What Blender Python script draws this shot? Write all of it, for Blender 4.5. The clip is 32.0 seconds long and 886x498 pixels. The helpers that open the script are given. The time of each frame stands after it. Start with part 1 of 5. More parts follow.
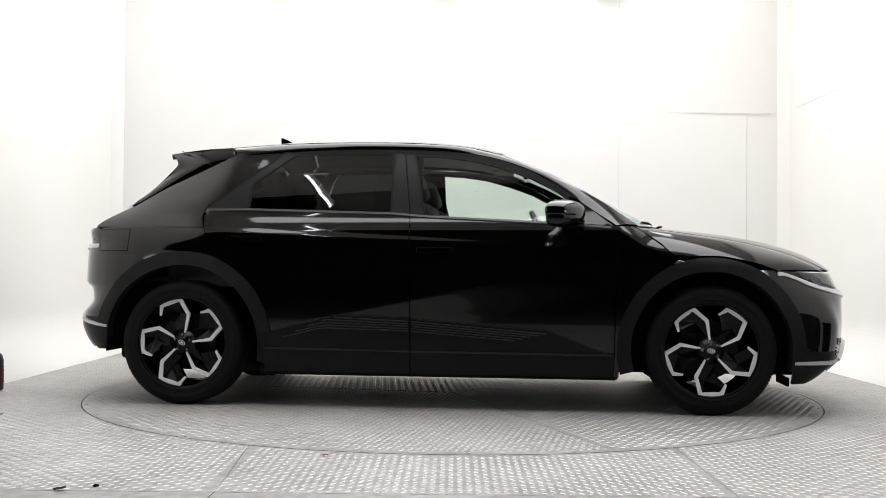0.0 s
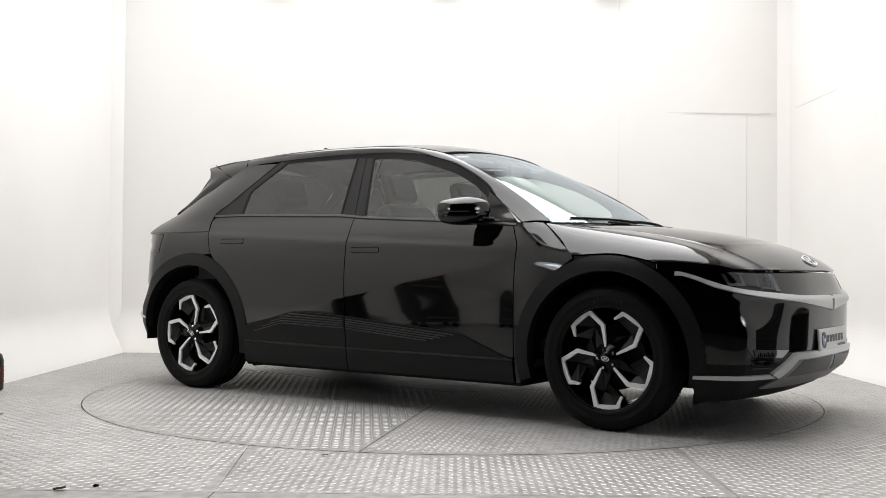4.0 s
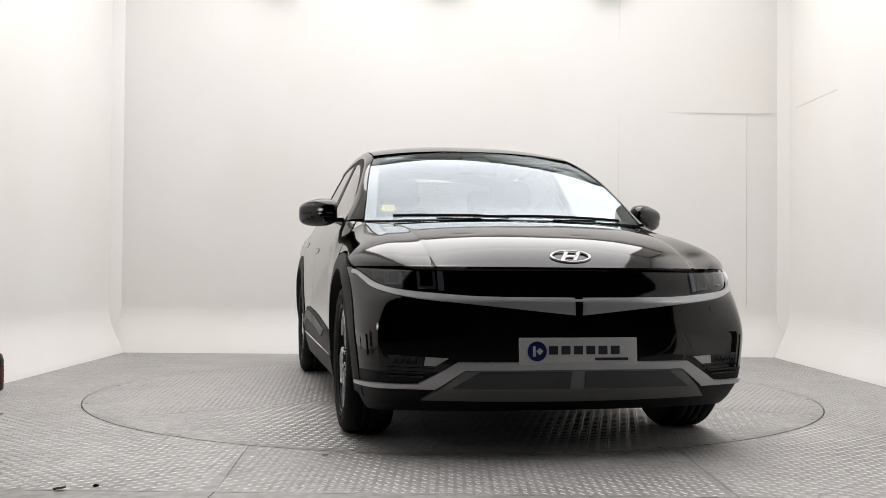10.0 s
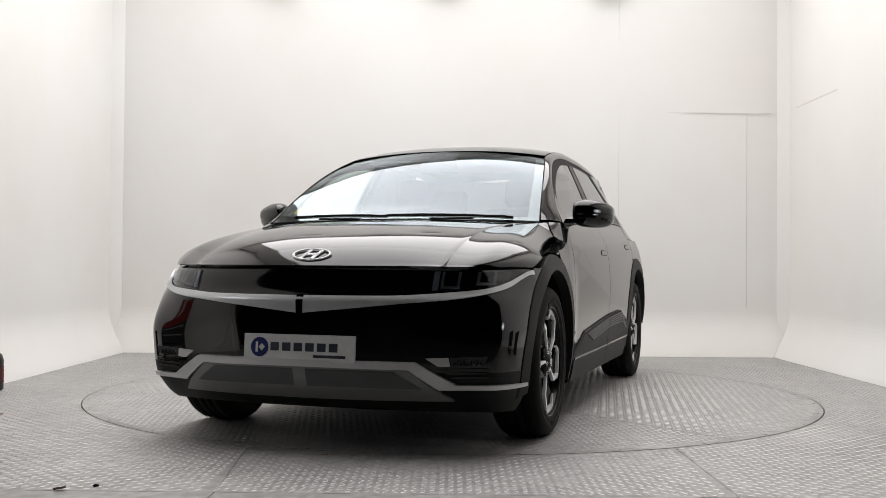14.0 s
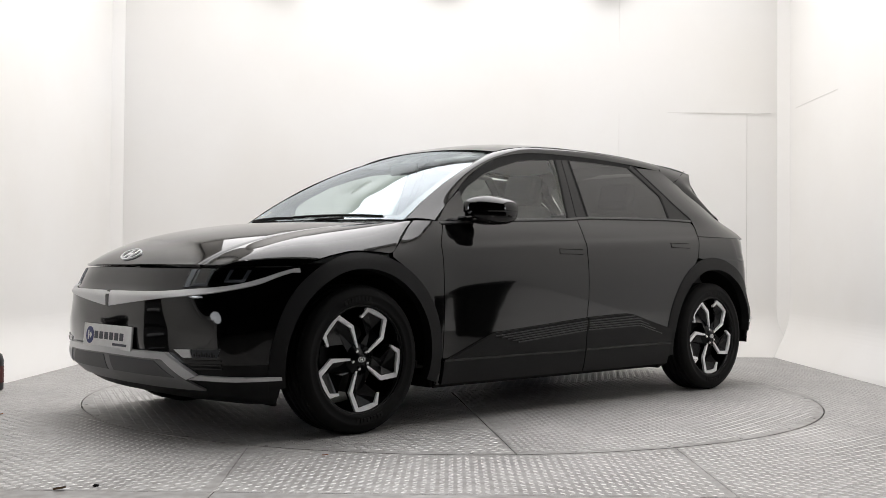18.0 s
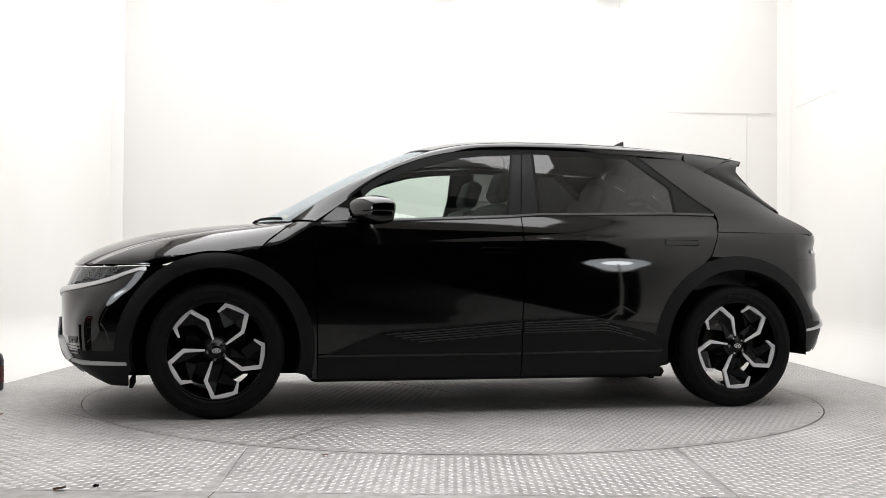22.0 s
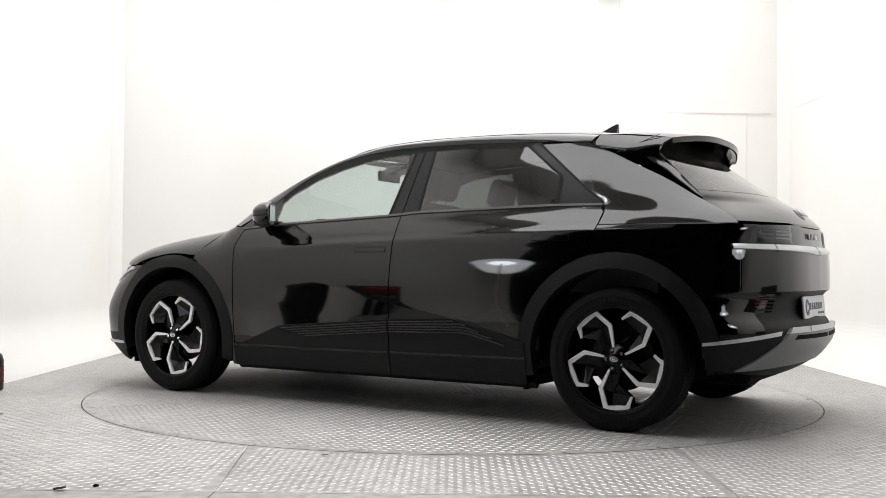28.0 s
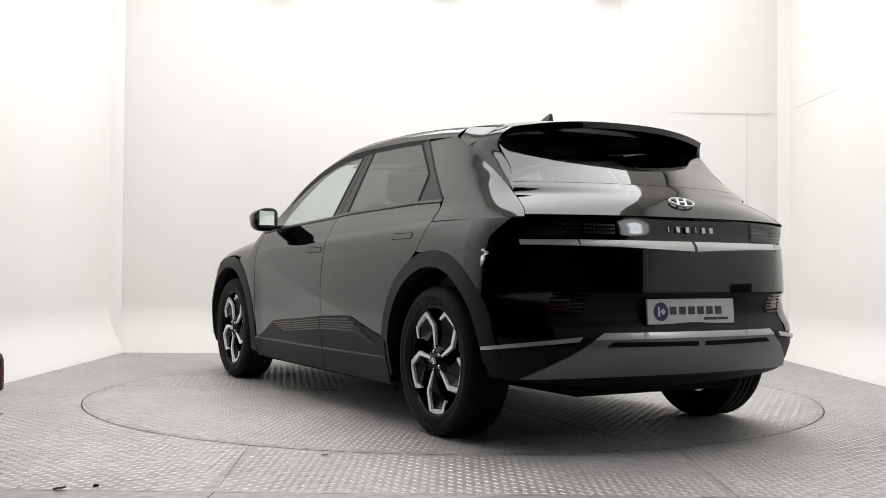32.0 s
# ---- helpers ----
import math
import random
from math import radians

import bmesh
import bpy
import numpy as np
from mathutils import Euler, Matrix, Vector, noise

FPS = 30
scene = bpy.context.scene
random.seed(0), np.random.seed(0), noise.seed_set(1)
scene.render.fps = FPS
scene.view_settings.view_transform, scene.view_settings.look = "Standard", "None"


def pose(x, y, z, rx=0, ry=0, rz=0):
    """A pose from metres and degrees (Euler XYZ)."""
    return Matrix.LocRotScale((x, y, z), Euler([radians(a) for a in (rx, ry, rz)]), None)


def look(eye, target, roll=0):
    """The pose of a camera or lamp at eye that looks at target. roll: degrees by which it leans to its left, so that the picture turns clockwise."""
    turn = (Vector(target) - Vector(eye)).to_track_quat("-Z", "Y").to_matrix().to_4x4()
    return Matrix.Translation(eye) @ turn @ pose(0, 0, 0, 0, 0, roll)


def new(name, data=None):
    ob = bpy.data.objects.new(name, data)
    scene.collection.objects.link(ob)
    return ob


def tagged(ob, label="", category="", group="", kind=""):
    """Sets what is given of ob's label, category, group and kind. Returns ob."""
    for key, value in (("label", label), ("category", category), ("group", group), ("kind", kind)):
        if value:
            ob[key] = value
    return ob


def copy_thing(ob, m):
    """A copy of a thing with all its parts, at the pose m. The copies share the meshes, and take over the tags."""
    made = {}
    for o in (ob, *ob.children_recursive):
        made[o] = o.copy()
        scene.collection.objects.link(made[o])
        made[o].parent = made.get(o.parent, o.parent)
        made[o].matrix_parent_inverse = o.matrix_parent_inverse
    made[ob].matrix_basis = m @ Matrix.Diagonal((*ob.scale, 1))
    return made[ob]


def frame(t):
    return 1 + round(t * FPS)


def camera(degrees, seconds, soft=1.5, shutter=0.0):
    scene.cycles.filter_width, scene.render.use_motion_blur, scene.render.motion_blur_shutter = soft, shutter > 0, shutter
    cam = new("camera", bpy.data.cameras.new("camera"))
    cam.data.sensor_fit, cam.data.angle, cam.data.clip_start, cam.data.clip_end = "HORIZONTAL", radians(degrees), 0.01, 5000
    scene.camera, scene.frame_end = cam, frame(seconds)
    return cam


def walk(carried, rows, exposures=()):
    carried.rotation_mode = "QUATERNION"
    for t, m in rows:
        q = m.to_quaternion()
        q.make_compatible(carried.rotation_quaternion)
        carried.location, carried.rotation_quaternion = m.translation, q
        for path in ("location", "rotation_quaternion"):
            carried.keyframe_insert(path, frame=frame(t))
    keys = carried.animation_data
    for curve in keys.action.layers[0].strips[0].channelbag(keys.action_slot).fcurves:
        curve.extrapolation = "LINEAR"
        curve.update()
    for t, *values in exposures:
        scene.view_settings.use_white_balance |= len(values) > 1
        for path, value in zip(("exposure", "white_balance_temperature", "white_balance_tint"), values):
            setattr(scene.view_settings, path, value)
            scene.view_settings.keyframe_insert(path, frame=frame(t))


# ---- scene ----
TAU = 2 * math.pi

# camera: stands still on the open side of the photo bay, a little under chest height
YAW, PITCH = radians(-0.5423), radians(1.0729)
EYE = (0.0, -6.7503, 0.7994)
AIM = (EYE[0] + math.sin(YAW) * math.cos(PITCH), EYE[1] + math.cos(YAW) * math.cos(PITCH), EYE[2] + math.sin(PITCH))
STAND = look(EYE, AIM, 0.4936)
cam = camera(46.05, 32.0, soft=0.75)
walk(cam, [(0, STAND), (32, STAND)], exposures=[(0, -0.30, 6500, 10), (3, -0.34, 6500, 10), (6, -0.54, 6530, 10), (9, -0.62, 6580, 11), (12, -0.68, 6610, 12), (15, -0.70, 6560, 11), (19, -0.49, 6520, 11), (24, -0.25, 6500, 10), (28, -0.25, 6500, 10), (32, -0.43, 6530, 10)])

# ---------------------------------------------------------------- light
world = bpy.data.worlds.new("hall_air")
world.use_nodes = True
world.node_tree.nodes["Background"].inputs[0].default_value = (0.9, 0.95, 1.0, 1)
world.node_tree.nodes["Background"].inputs[1].default_value = 0.02
scene.world = world


def area_lamp(name, place, aim, sx, sy, watts, colour=(1, 1, 1)):
    lamp = bpy.data.lights.new(name, "AREA")
    lamp.shape, lamp.size, lamp.size_y, lamp.energy, lamp.color = "RECTANGLE", sx, sy, watts, colour
    ob = new(name, lamp)
    ob.matrix_world = look(place, aim)
    return ob


# the bay's light comes down from a flat light ceiling
area_lamp("bay_light", (0, -0.75, 5.04), (0, -0.75, 0), 5.2, 3.9, 335, (0.99, 0.985, 0.995))
# unseen lamp sloping down to the back wall, added to brighten the windscreen's reflection
area_lamp("cove_fill_light", (0, 1.99, 4.52), (0, 1.40, 3.65), 5.2, 1.92, 165, (0.99, 0.985, 0.995))
# floodlights on the back wall shine up at the ceiling
for fx in (-1.64, -0.08, 1.45):
    area_lamp("floodlight_beam", (fx, 2.86 + 0.02 * (fx + 3), 3.59), (fx, 2.56 + 0.02 * (fx + 3), 4.4), 0.27, 0.18, 1.5, (1.0, 0.99, 0.98))
# two round studio lamps stand off to the sides of the open front
for sx in (-1, 1):
    for size, watts, fwd in ((0.56, 3.6, 0.0), (0.26, 2.4, 0.006)):
        lamp = bpy.data.lights.new("studio_lamp_light", "AREA")
        lamp.shape, lamp.size, lamp.energy, lamp.color = "DISK", size, watts, (0.9, 0.95, 1.0)
        new("studio_lamp_light", lamp).matrix_world = look((sx * (2.72 - 0.65 * fwd), -3.12 + 0.74 * fwd, 1.52 - 0.17 * fwd), (0, 0, 0.8))

# ---------------------------------------------------------------- materials
def material(name, colour, rough=0.5, metal=0.0, coat=0.0, spec=0.5):
    m = bpy.data.materials.new(name)
    m.use_nodes = True
    b = m.node_tree.nodes["Principled BSDF"]
    b.inputs["Base Color"].default_value = (*colour, 1)
    b.inputs["Roughness"].default_value = rough
    b.inputs["Metallic"].default_value = metal
    b.inputs["Coat Weight"].default_value = coat
    b.inputs["Coat Roughness"].default_value = 0.02
    b.inputs["Specular IOR Level"].default_value = spec
    return m


def grain(m, scale, colours, bump=0.0, rough=None, detail=6.0, distance=0.002, second=None):
    """Noise in object space: base colour between two tones, with bump and roughness from the same grain."""
    t = m.node_tree
    b = t.nodes["Principled BSDF"]
    co = t.nodes.new("ShaderNodeTexCoord")
    n = t.nodes.new("ShaderNodeTexNoise")
    n.inputs["Scale"].default_value, n.inputs["Detail"].default_value = scale, detail
    t.links.new(co.outputs["Object"], n.inputs["Vector"])
    ramp = t.nodes.new("ShaderNodeValToRGB")
    ramp.color_ramp.elements[0].position, ramp.color_ramp.elements[1].position = 0.3, 0.7
    ramp.color_ramp.elements[0].color, ramp.color_ramp.elements[1].color = (*colours[0], 1), (*colours[1], 1)
    t.links.new(n.outputs["Fac"], ramp.inputs["Fac"])
    out = ramp.outputs["Color"]
    if second:
        n2 = t.nodes.new("ShaderNodeTexNoise")
        n2.inputs["Scale"].default_value, n2.inputs["Detail"].default_value = second[0], 4
        t.links.new(co.outputs["Object"], n2.inputs["Vector"])
        r2 = t.nodes.new("ShaderNodeValToRGB")
        r2.color_ramp.elements[0].position, r2.color_ramp.elements[1].position = 0.35, 0.65
        r2.color_ramp.elements[0].color, r2.color_ramp.elements[1].color = (*second[1], 1), (1, 1, 1, 1)
        t.links.new(n2.outputs["Fac"], r2.inputs["Fac"])
        mix = t.nodes.new("ShaderNodeMix")
        mix.data_type, mix.blend_type = "RGBA", "MULTIPLY"
        mix.inputs[0].default_value = 1.0
        t.links.new(out, mix.inputs[6])
        t.links.new(r2.outputs["Color"], mix.inputs[7])
        out = mix.outputs[2]
    t.links.new(out, b.inputs["Base Color"])
    if bump:
        bp = t.nodes.new("ShaderNodeBump")
        bp.inputs["Strength"].default_value, bp.inputs["Distance"].default_value = bump, distance
        t.links.new(n.outputs["Fac"], bp.inputs["Height"])
        t.links.new(bp.outputs["Normal"], b.inputs["Normal"])
    if rough:
        mr = t.nodes.new("ShaderNodeMapRange")
        mr.inputs["To Min"].default_value, mr.inputs["To Max"].default_value = rough
        t.links.new(n.outputs["Fac"], mr.inputs["Value"])
        t.links.new(mr.outputs["Result"], b.inputs["Roughness"])
    return m


def glass(name, tint, ior=1.5, rough=0.0, sheen=(1, 1, 1)):
    m = bpy.data.materials.new(name)
    m.use_nodes = True
    t = m.node_tree
    t.nodes.clear()
    out = t.nodes.new("ShaderNodeOutputMaterial")
    mix, clear, gloss, lw = (t.nodes.new(k) for k in ("ShaderNodeMixShader", "ShaderNodeBsdfTransparent", "ShaderNodeBsdfGlossy", "ShaderNodeLayerWeight"))
    clear.inputs["Color"].default_value = (*tint, 1)
    gloss.inputs["Roughness"].default_value = rough
    gloss.inputs["Color"].default_value = (*sheen, 1)
    lw.inputs["Blend"].default_value = 0.5
    power, scale = t.nodes.new("ShaderNodeMath"), t.nodes.new("ShaderNodeMath")
    power.operation, scale.operation = "POWER", "MULTIPLY_ADD"
    power.inputs[1].default_value = 5.0
    f0 = ((ior - 1) / (ior + 1)) ** 2 * 1.6
    scale.inputs[1].default_value, scale.inputs[2].default_value = 1 - f0, f0
    t.links.new(lw.outputs["Facing"], power.inputs[0])
    t.links.new(power.outputs[0], scale.inputs[0])
    t.links.new(scale.outputs[0], mix.inputs[0])
    t.links.new(clear.outputs[0], mix.inputs[1])
    t.links.new(gloss.outputs[0], mix.inputs[2])
    t.links.new(mix.outputs[0], out.inputs["Surface"])
    return m


def glow(name, colour, strength):
    m = bpy.data.materials.new(name)
    m.use_nodes = True
    b = m.node_tree.nodes["Principled BSDF"]
    b.inputs["Base Color"].default_value = (*colour, 1)
    b.inputs["Emission Color"].default_value = (*colour, 1)
    b.inputs["Emission Strength"].default_value = strength
    return m


PAINT = material("black_car_paint", (0.001, 0.001, 0.001), 0.045, 0.0, 0.0, 0.6)
SATINB = material("satin_black_film", (0.004, 0.004, 0.0043), 0.32, 0.0, 0.0, 0.28)
DARKLAMP = material("smoked_reflector", (0.05, 0.052, 0.056), 0.4, 0.0, 0.0, 0.15)
INSET = grain(material("grey_inset_panel", (0.07, 0.07, 0.072), 0.5), 500, ((0.06, 0.06, 0.062), (0.085, 0.085, 0.087)), 0.1, (0.4, 0.55), 3, 0.0004)
LAMPBAR = material("clear_light_bar", (0.13, 0.135, 0.145), 0.22, 0.3)
BOLTM = grain(material("dull_bolt_steel", (0.16, 0.155, 0.15), 0.5, 0.4), 40, ((0.1, 0.098, 0.095), (0.2, 0.195, 0.19)))
GLOSSB = material("gloss_black_plastic", (0.0014, 0.0014, 0.0015), 0.06, 0, 0.0)
CLAD = grain(material("dark_textured_cladding", (0.018, 0.018, 0.018), 0.55, spec=0.22), 900, ((0.004, 0.004, 0.0042), (0.0075, 0.0075, 0.0075)), 0.25, (0.45, 0.62), 3, 0.0006)
UNDER = grain(material("underbody_black", (0.008, 0.008, 0.008), 0.8, spec=0.1), 60, ((0.005, 0.005, 0.005), (0.013, 0.012, 0.011)), 0.2)
SILVER = grain(material("satin_silver_paint", (0.42, 0.42, 0.42), 0.34, 0.35), 500, ((0.56, 0.56, 0.57), (0.63, 0.63, 0.635)), 0.05, (0.26, 0.34), 2, 0.0003)
SKID = grain(material("satin_grey_skid", (0.16, 0.16, 0.165), 0.42, 0.3), 500, ((0.19, 0.19, 0.193), (0.23, 0.23, 0.232)), 0.05, (0.36, 0.46), 2, 0.0003)
CHROME = material("bright_chrome", (0.8, 0.8, 0.8), 0.08, 1.0)
MACHINED = grain(material("machined_alloy", (0.85, 0.85, 0.86), 0.35, 0.05), 300, ((0.86, 0.86, 0.87), (0.93, 0.93, 0.93)), 0.0, (0.24, 0.34))
ALLOYB = material("gloss_black_alloy", (0.002, 0.002, 0.0022), 0.2, 0.0, 0.0, 0.22)
RUBBER = grain(material("tyre_rubber", (0.014, 0.014, 0.014), 0.7, spec=0.14), 220, ((0.0045, 0.0045, 0.0045), (0.009, 0.0088, 0.0086)), 0.3, (0.6, 0.8), 4, 0.0008)
SEAL = grain(material("matt_black_seal", (0.006, 0.006, 0.006), 0.6, spec=0.15), 300, ((0.004, 0.004, 0.004), (0.009, 0.009, 0.009)))
CLEAR = glass("clear_green_glass", (0.80, 0.88, 0.83))
SCREEN = glass("windscreen_glass", (0.74, 0.80, 0.79), 1.72, 0.0, (0.86, 0.94, 1.0))
PRIVACY = glass("privacy_glass", (0.10, 0.104, 0.10))
LENS = glass("lamp_lens", (0.55, 0.57, 0.6), 1.45)
TRIM = grain(material("cabin_dark_trim", (0.05, 0.05, 0.05), 0.7), 300, ((0.04, 0.04, 0.04), (0.065, 0.065, 0.065)), 0.2)
SEATM = grain(material("seat_cloth_dark_grey", (0.05, 0.05, 0.052), 0.85), 400, ((0.04, 0.04, 0.042), (0.07, 0.07, 0.072)), 0.3)
HEADLINER = material("pale_headliner", (0.45, 0.45, 0.44), 0.9)
LAMPIN = material("lamp_reflector_highlight", (0.24, 0.25, 0.27), 0.3, 0.4)
REDLENS = material("dark_red_lens", (0.09, 0.006, 0.008), 0.12, 0, 0.5)
WHITEP = grain(material("plate_white", (0.72, 0.72, 0.71), 0.35), 40, ((0.68, 0.68, 0.67), (0.75, 0.75, 0.74)))
BLUEP = material("plate_blue", (0.012, 0.02, 0.12), 0.35)
INK = material("plate_grey_ink", (0.035, 0.04, 0.055), 0.4)
YELLOW = material("sticker_yellow", (0.75, 0.58, 0.03), 0.5)
WALLM = grain(material("white_wall_paint", (0.82, 0.81, 0.79), 0.55), 1.1, ((0.81, 0.798, 0.777), (0.838, 0.831, 0.817)), 0.0, None, 5, 0.002, (0.45, (0.98, 0.97, 0.95)))
PLATEM = grain(material("tread_plate_alloy", (0.4, 0.4, 0.4), 0.5, 0.4, 0.0, 0.25), 2.2, ((0.35, 0.343, 0.335), (0.46, 0.453, 0.443)), 0.0, (0.46, 0.60), 8, 0.001, (17, (0.74, 0.73, 0.71)))
TREADM = grain(material("tread_bar_worn_alloy", (0.4, 0.4, 0.4), 0.4, 0.45, 0.0, 0.35), 3.0, ((0.385, 0.377, 0.369), (0.49, 0.483, 0.473)), 0.0, (0.34, 0.46), 6, 0.001)

HALLFLOOR = grain(material("dark_worn_concrete", (0.06, 0.06, 0.06), 0.7, spec=0.3), 1.5, ((0.045, 0.044, 0.042), (0.085, 0.083, 0.08)), 0.0, (0.5, 0.8), 6, 0.001, (14, (0.8, 0.8, 0.8)))
DARKHALL = grain(material("dark_hall_paint", (0.03, 0.03, 0.03), 0.8), 0.8, ((0.02, 0.02, 0.021), (0.045, 0.043, 0.042)))

# ---------------------------------------------------------------- mesh helpers
def obj(name, bm, mat, parent=None, label="", smooth=False):
    me = bpy.data.meshes.new(name)
    bm.to_mesh(me)
    bm.free()
    for m in (mat if isinstance(mat, (list, tuple)) else [mat]):
        me.materials.append(m)
    if smooth:
        me.polygons.foreach_set("use_smooth", [True] * len(me.polygons))
    ob = new(name, me)
    if parent:
        ob.parent = parent
    if label:
        ob["label"] = label
    return ob


def part(name, bm, mat, parent, label="", smooth=False):
    """One mesh object under a thing or under a part."""
    return obj(name, bm, mat, parent, label, smooth)


def mesh_part(name, verts, faces, mat, parent=None, label="", smooth=()):
    me = bpy.data.meshes.new(name)
    me.from_pydata([tuple(map(float, v)) for v in verts], [], faces)
    me.materials.append(mat)
    if len(smooth):
        me.polygons.foreach_set("use_smooth", smooth)
    me.update()
    ob = new(name, me)
    if parent:
        ob.parent = parent
    if label:
        ob["label"] = label
    return ob


def box(cx, cy, cz, sx, sy, sz, bevel=0.0, seg=2, bm=None, m=None):
    bm = bm or bmesh.new()
    made = bmesh.ops.create_cube(bm, size=1.0, matrix=(m or Matrix()) @ Matrix.Translation((cx, cy, cz)) @ Matrix.Diagonal((sx, sy, sz, 1)))
    if bevel:
        edges = list({e for v in made["verts"] for e in v.link_edges})
        bmesh.ops.bevel(bm, geom=edges, offset=bevel, segments=seg, affect="EDGES", profile=0.5)
    return bm


def prism(poly, z0, z1, bm=None):
    """A flat polygon in x, y raised from z0 to z1."""
    bm = bm or bmesh.new()
    low, high = [bm.verts.new((x, y, z0)) for x, y in poly], [bm.verts.new((x, y, z1)) for x, y in poly]
    bm.faces.new(low[::-1])
    bm.faces.new(high)
    for i in range(len(poly)):
        j = (i + 1) % len(poly)
        bm.faces.new((low[i], low[j], high[j], high[i]))
    bmesh.ops.recalc_face_normals(bm, faces=bm.faces)
    return bm


def lathe(profile, steps, bm=None, axis="y"):
    """Turns a closed or open profile of (radius, along) round the axis."""
    bm = bm or bmesh.new()
    rings = []
    for k in range(steps):
        a = TAU * k / steps
        ring = []
        for r, h in profile:
            p = (r * math.cos(a), h, r * math.sin(a)) if axis == "y" else (r * math.cos(a), r * math.sin(a), h)
            ring.append(bm.verts.new(p))
        rings.append(ring)
    for k in range(steps):
        a, b = rings[k], rings[(k + 1) % steps]
        for i in range(len(profile) - 1):
            bm.faces.new((a[i], a[i + 1], b[i + 1], b[i]))
    bmesh.ops.recalc_face_normals(bm, faces=bm.faces)
    return bm


# ---------------------------------------------------------------- the photo bay
R_TABLE = 2.2566
FL, FR = (-3.03, 2.845), (2.99, 2.965)      # floor corners at the back wall
NL, NR = (-2.984, -3.5), (3.076, -3.5)        # open ends of the side walls
WALL_H = 5.1


def along(a, b, t):
    return (a[0] + (b[0] - a[0]) * t, a[1] + (b[1] - a[1]) * t)


def bay_wall(name, a, b, out, label):
    """A wall over the floor edge a-b: a sloping skirt leans back to 0.38 m, the sheet stands above it, with thickness."""
    slope, thick = 0.142, 0.12
    bend = [(slope * math.sin(k / 14 * math.pi / 2) ** 1.15, 0.44 * k / 14) for k in range(15)]
    prof = [(0.0, -0.02)] + bend + [(slope, WALL_H), (slope + thick, WALL_H), (slope + thick, -0.02)]
    bm = bmesh.new()
    rows = [[bm.verts.new((p[0] + out[0] * o, p[1] + out[1] * o, z)) for o, z in prof] for p in (a, b)]
    n = len(prof)
    for i in range(n):
        j = (i + 1) % n
        bm.faces.new((rows[0][i], rows[1][i], rows[1][j], rows[0][j]))
    bm.faces.new(rows[0])
    bm.faces.new(rows[1][::-1])
    bmesh.ops.recalc_face_normals(bm, faces=bm.faces)
    return tagged(obj(name, bm, WALLM), label, "wall", kind="structure")


bay_wall("wall_back", (FL[0] - 0.25, FL[1] - 0.005), (FR[0] + 0.25, FR[1] + 0.005), (-0.02, 1.0), "white painted back wall with a sloping skirt")
bay_wall("wall_left", FL, NL, (-1.0, 0.0), "white painted side wall with a sloping skirt")
bay_wall("wall_right", NR, FR, (1.0, 0.0), "white painted side wall with a sloping skirt")
for name, c in (("corner_trim_left", FL), ("corner_trim_right", FR)):
    s = -1 if c[0] < 0 else 1
    poly = [(c[0] + s * 0.05, c[1] + 0.16), (c[0] + s * 0.16, c[1] + 0.03), (c[0] + s * 0.16, c[1] + 0.16)]
    tagged(obj(name, prism(poly, 0.12, WALL_H - 0.01), WALLM), "narrow white board across the wall corner", "trim", kind="structure")

ceiling = tagged(obj("ceiling", box(0, -0.2, WALL_H + 0.06, 6.9, 6.7, 0.1), WALLM), "white painted ceiling over the photo bay", "ceiling", kind="structure")
# unseen sloping board, added only to back the cove lamp
cove = bmesh.new()
slope = [(1.25, 5.10), (2.84, 4.02), (2.86, 4.06), (1.28, 5.14)]
ends = [[cove.verts.new((x, y, z)) for y, z in slope] for x in (-3.1, 3.1)]
for i in range(4):
    cove.faces.new((ends[0][i], ends[0][i - 1], ends[1][i - 1], ends[1][i]))
cove.faces.new(ends[0])
cove.faces.new(ends[1][::-1])
bmesh.ops.recalc_face_normals(cove, faces=cove.faces)
tagged(obj("ceiling_cove_added", cove, WALLM), "unseen white sloping board added behind the cove light", "ceiling", kind="structure")

# floor: alloy tread plates round the turntable
def arc(a0, a1, r, n=48):
    return [(r * math.cos(a0 + (a1 - a0) * k / n), r * math.sin(a0 + (a1 - a0) * k / n)) for k in range(n + 1)]


floor = tagged(obj("floor", box(0, -4.0, -0.055, 14, 18, 0.05), UNDER), "dark concrete base under the alloy plates", "floor", kind="structure")
RH = R_TABLE + 0.007
def on_circle_x(x):
    return math.atan2(-math.sqrt(RH * RH - x * x), x)


aL, aR = on_circle_x(-0.905), on_circle_x(1.008)
G = 0.002
plates = [
    arc(aL, aR, RH) + [(1.018, -3.047), (-0.835, -3.047)],
    arc(aR + G, 0.28, RH, 60) + [(3.3, 0.63), (3.3, -3.047), (1.018 + G, -3.047)],
    arc(0.28 + G, math.pi - 0.52, RH, 90) + [(-2.07, 1.205), (-2.56, 1.03), (-3.3, 1.03), (-3.3, 3.2), (3.3, 3.2), (3.3, 0.63 + G)],
    arc(math.pi - 0.52 + G, TAU + aL - G, RH, 70) + [(-0.835 - G, -3.047), (-3.3, -3.047), (-3.3, 1.03 - G), (-2.56, 1.03 - G), (-2.07 + G, 1.205 - G)],
]
for poly in plates:
    part("tread_plate", prism(poly, -0.03, 0.0), PLATEM, floor)
for x0, x1 in ((-3.3, -0.842), (-0.838, 1.016), (1.02, 3.3)):
    part("tread_plate", prism([(x0, -3.6), (x1, -3.6), (x1, -3.0485), (x0, -3.0485)], -0.03, -0.0005), PLATEM, floor)
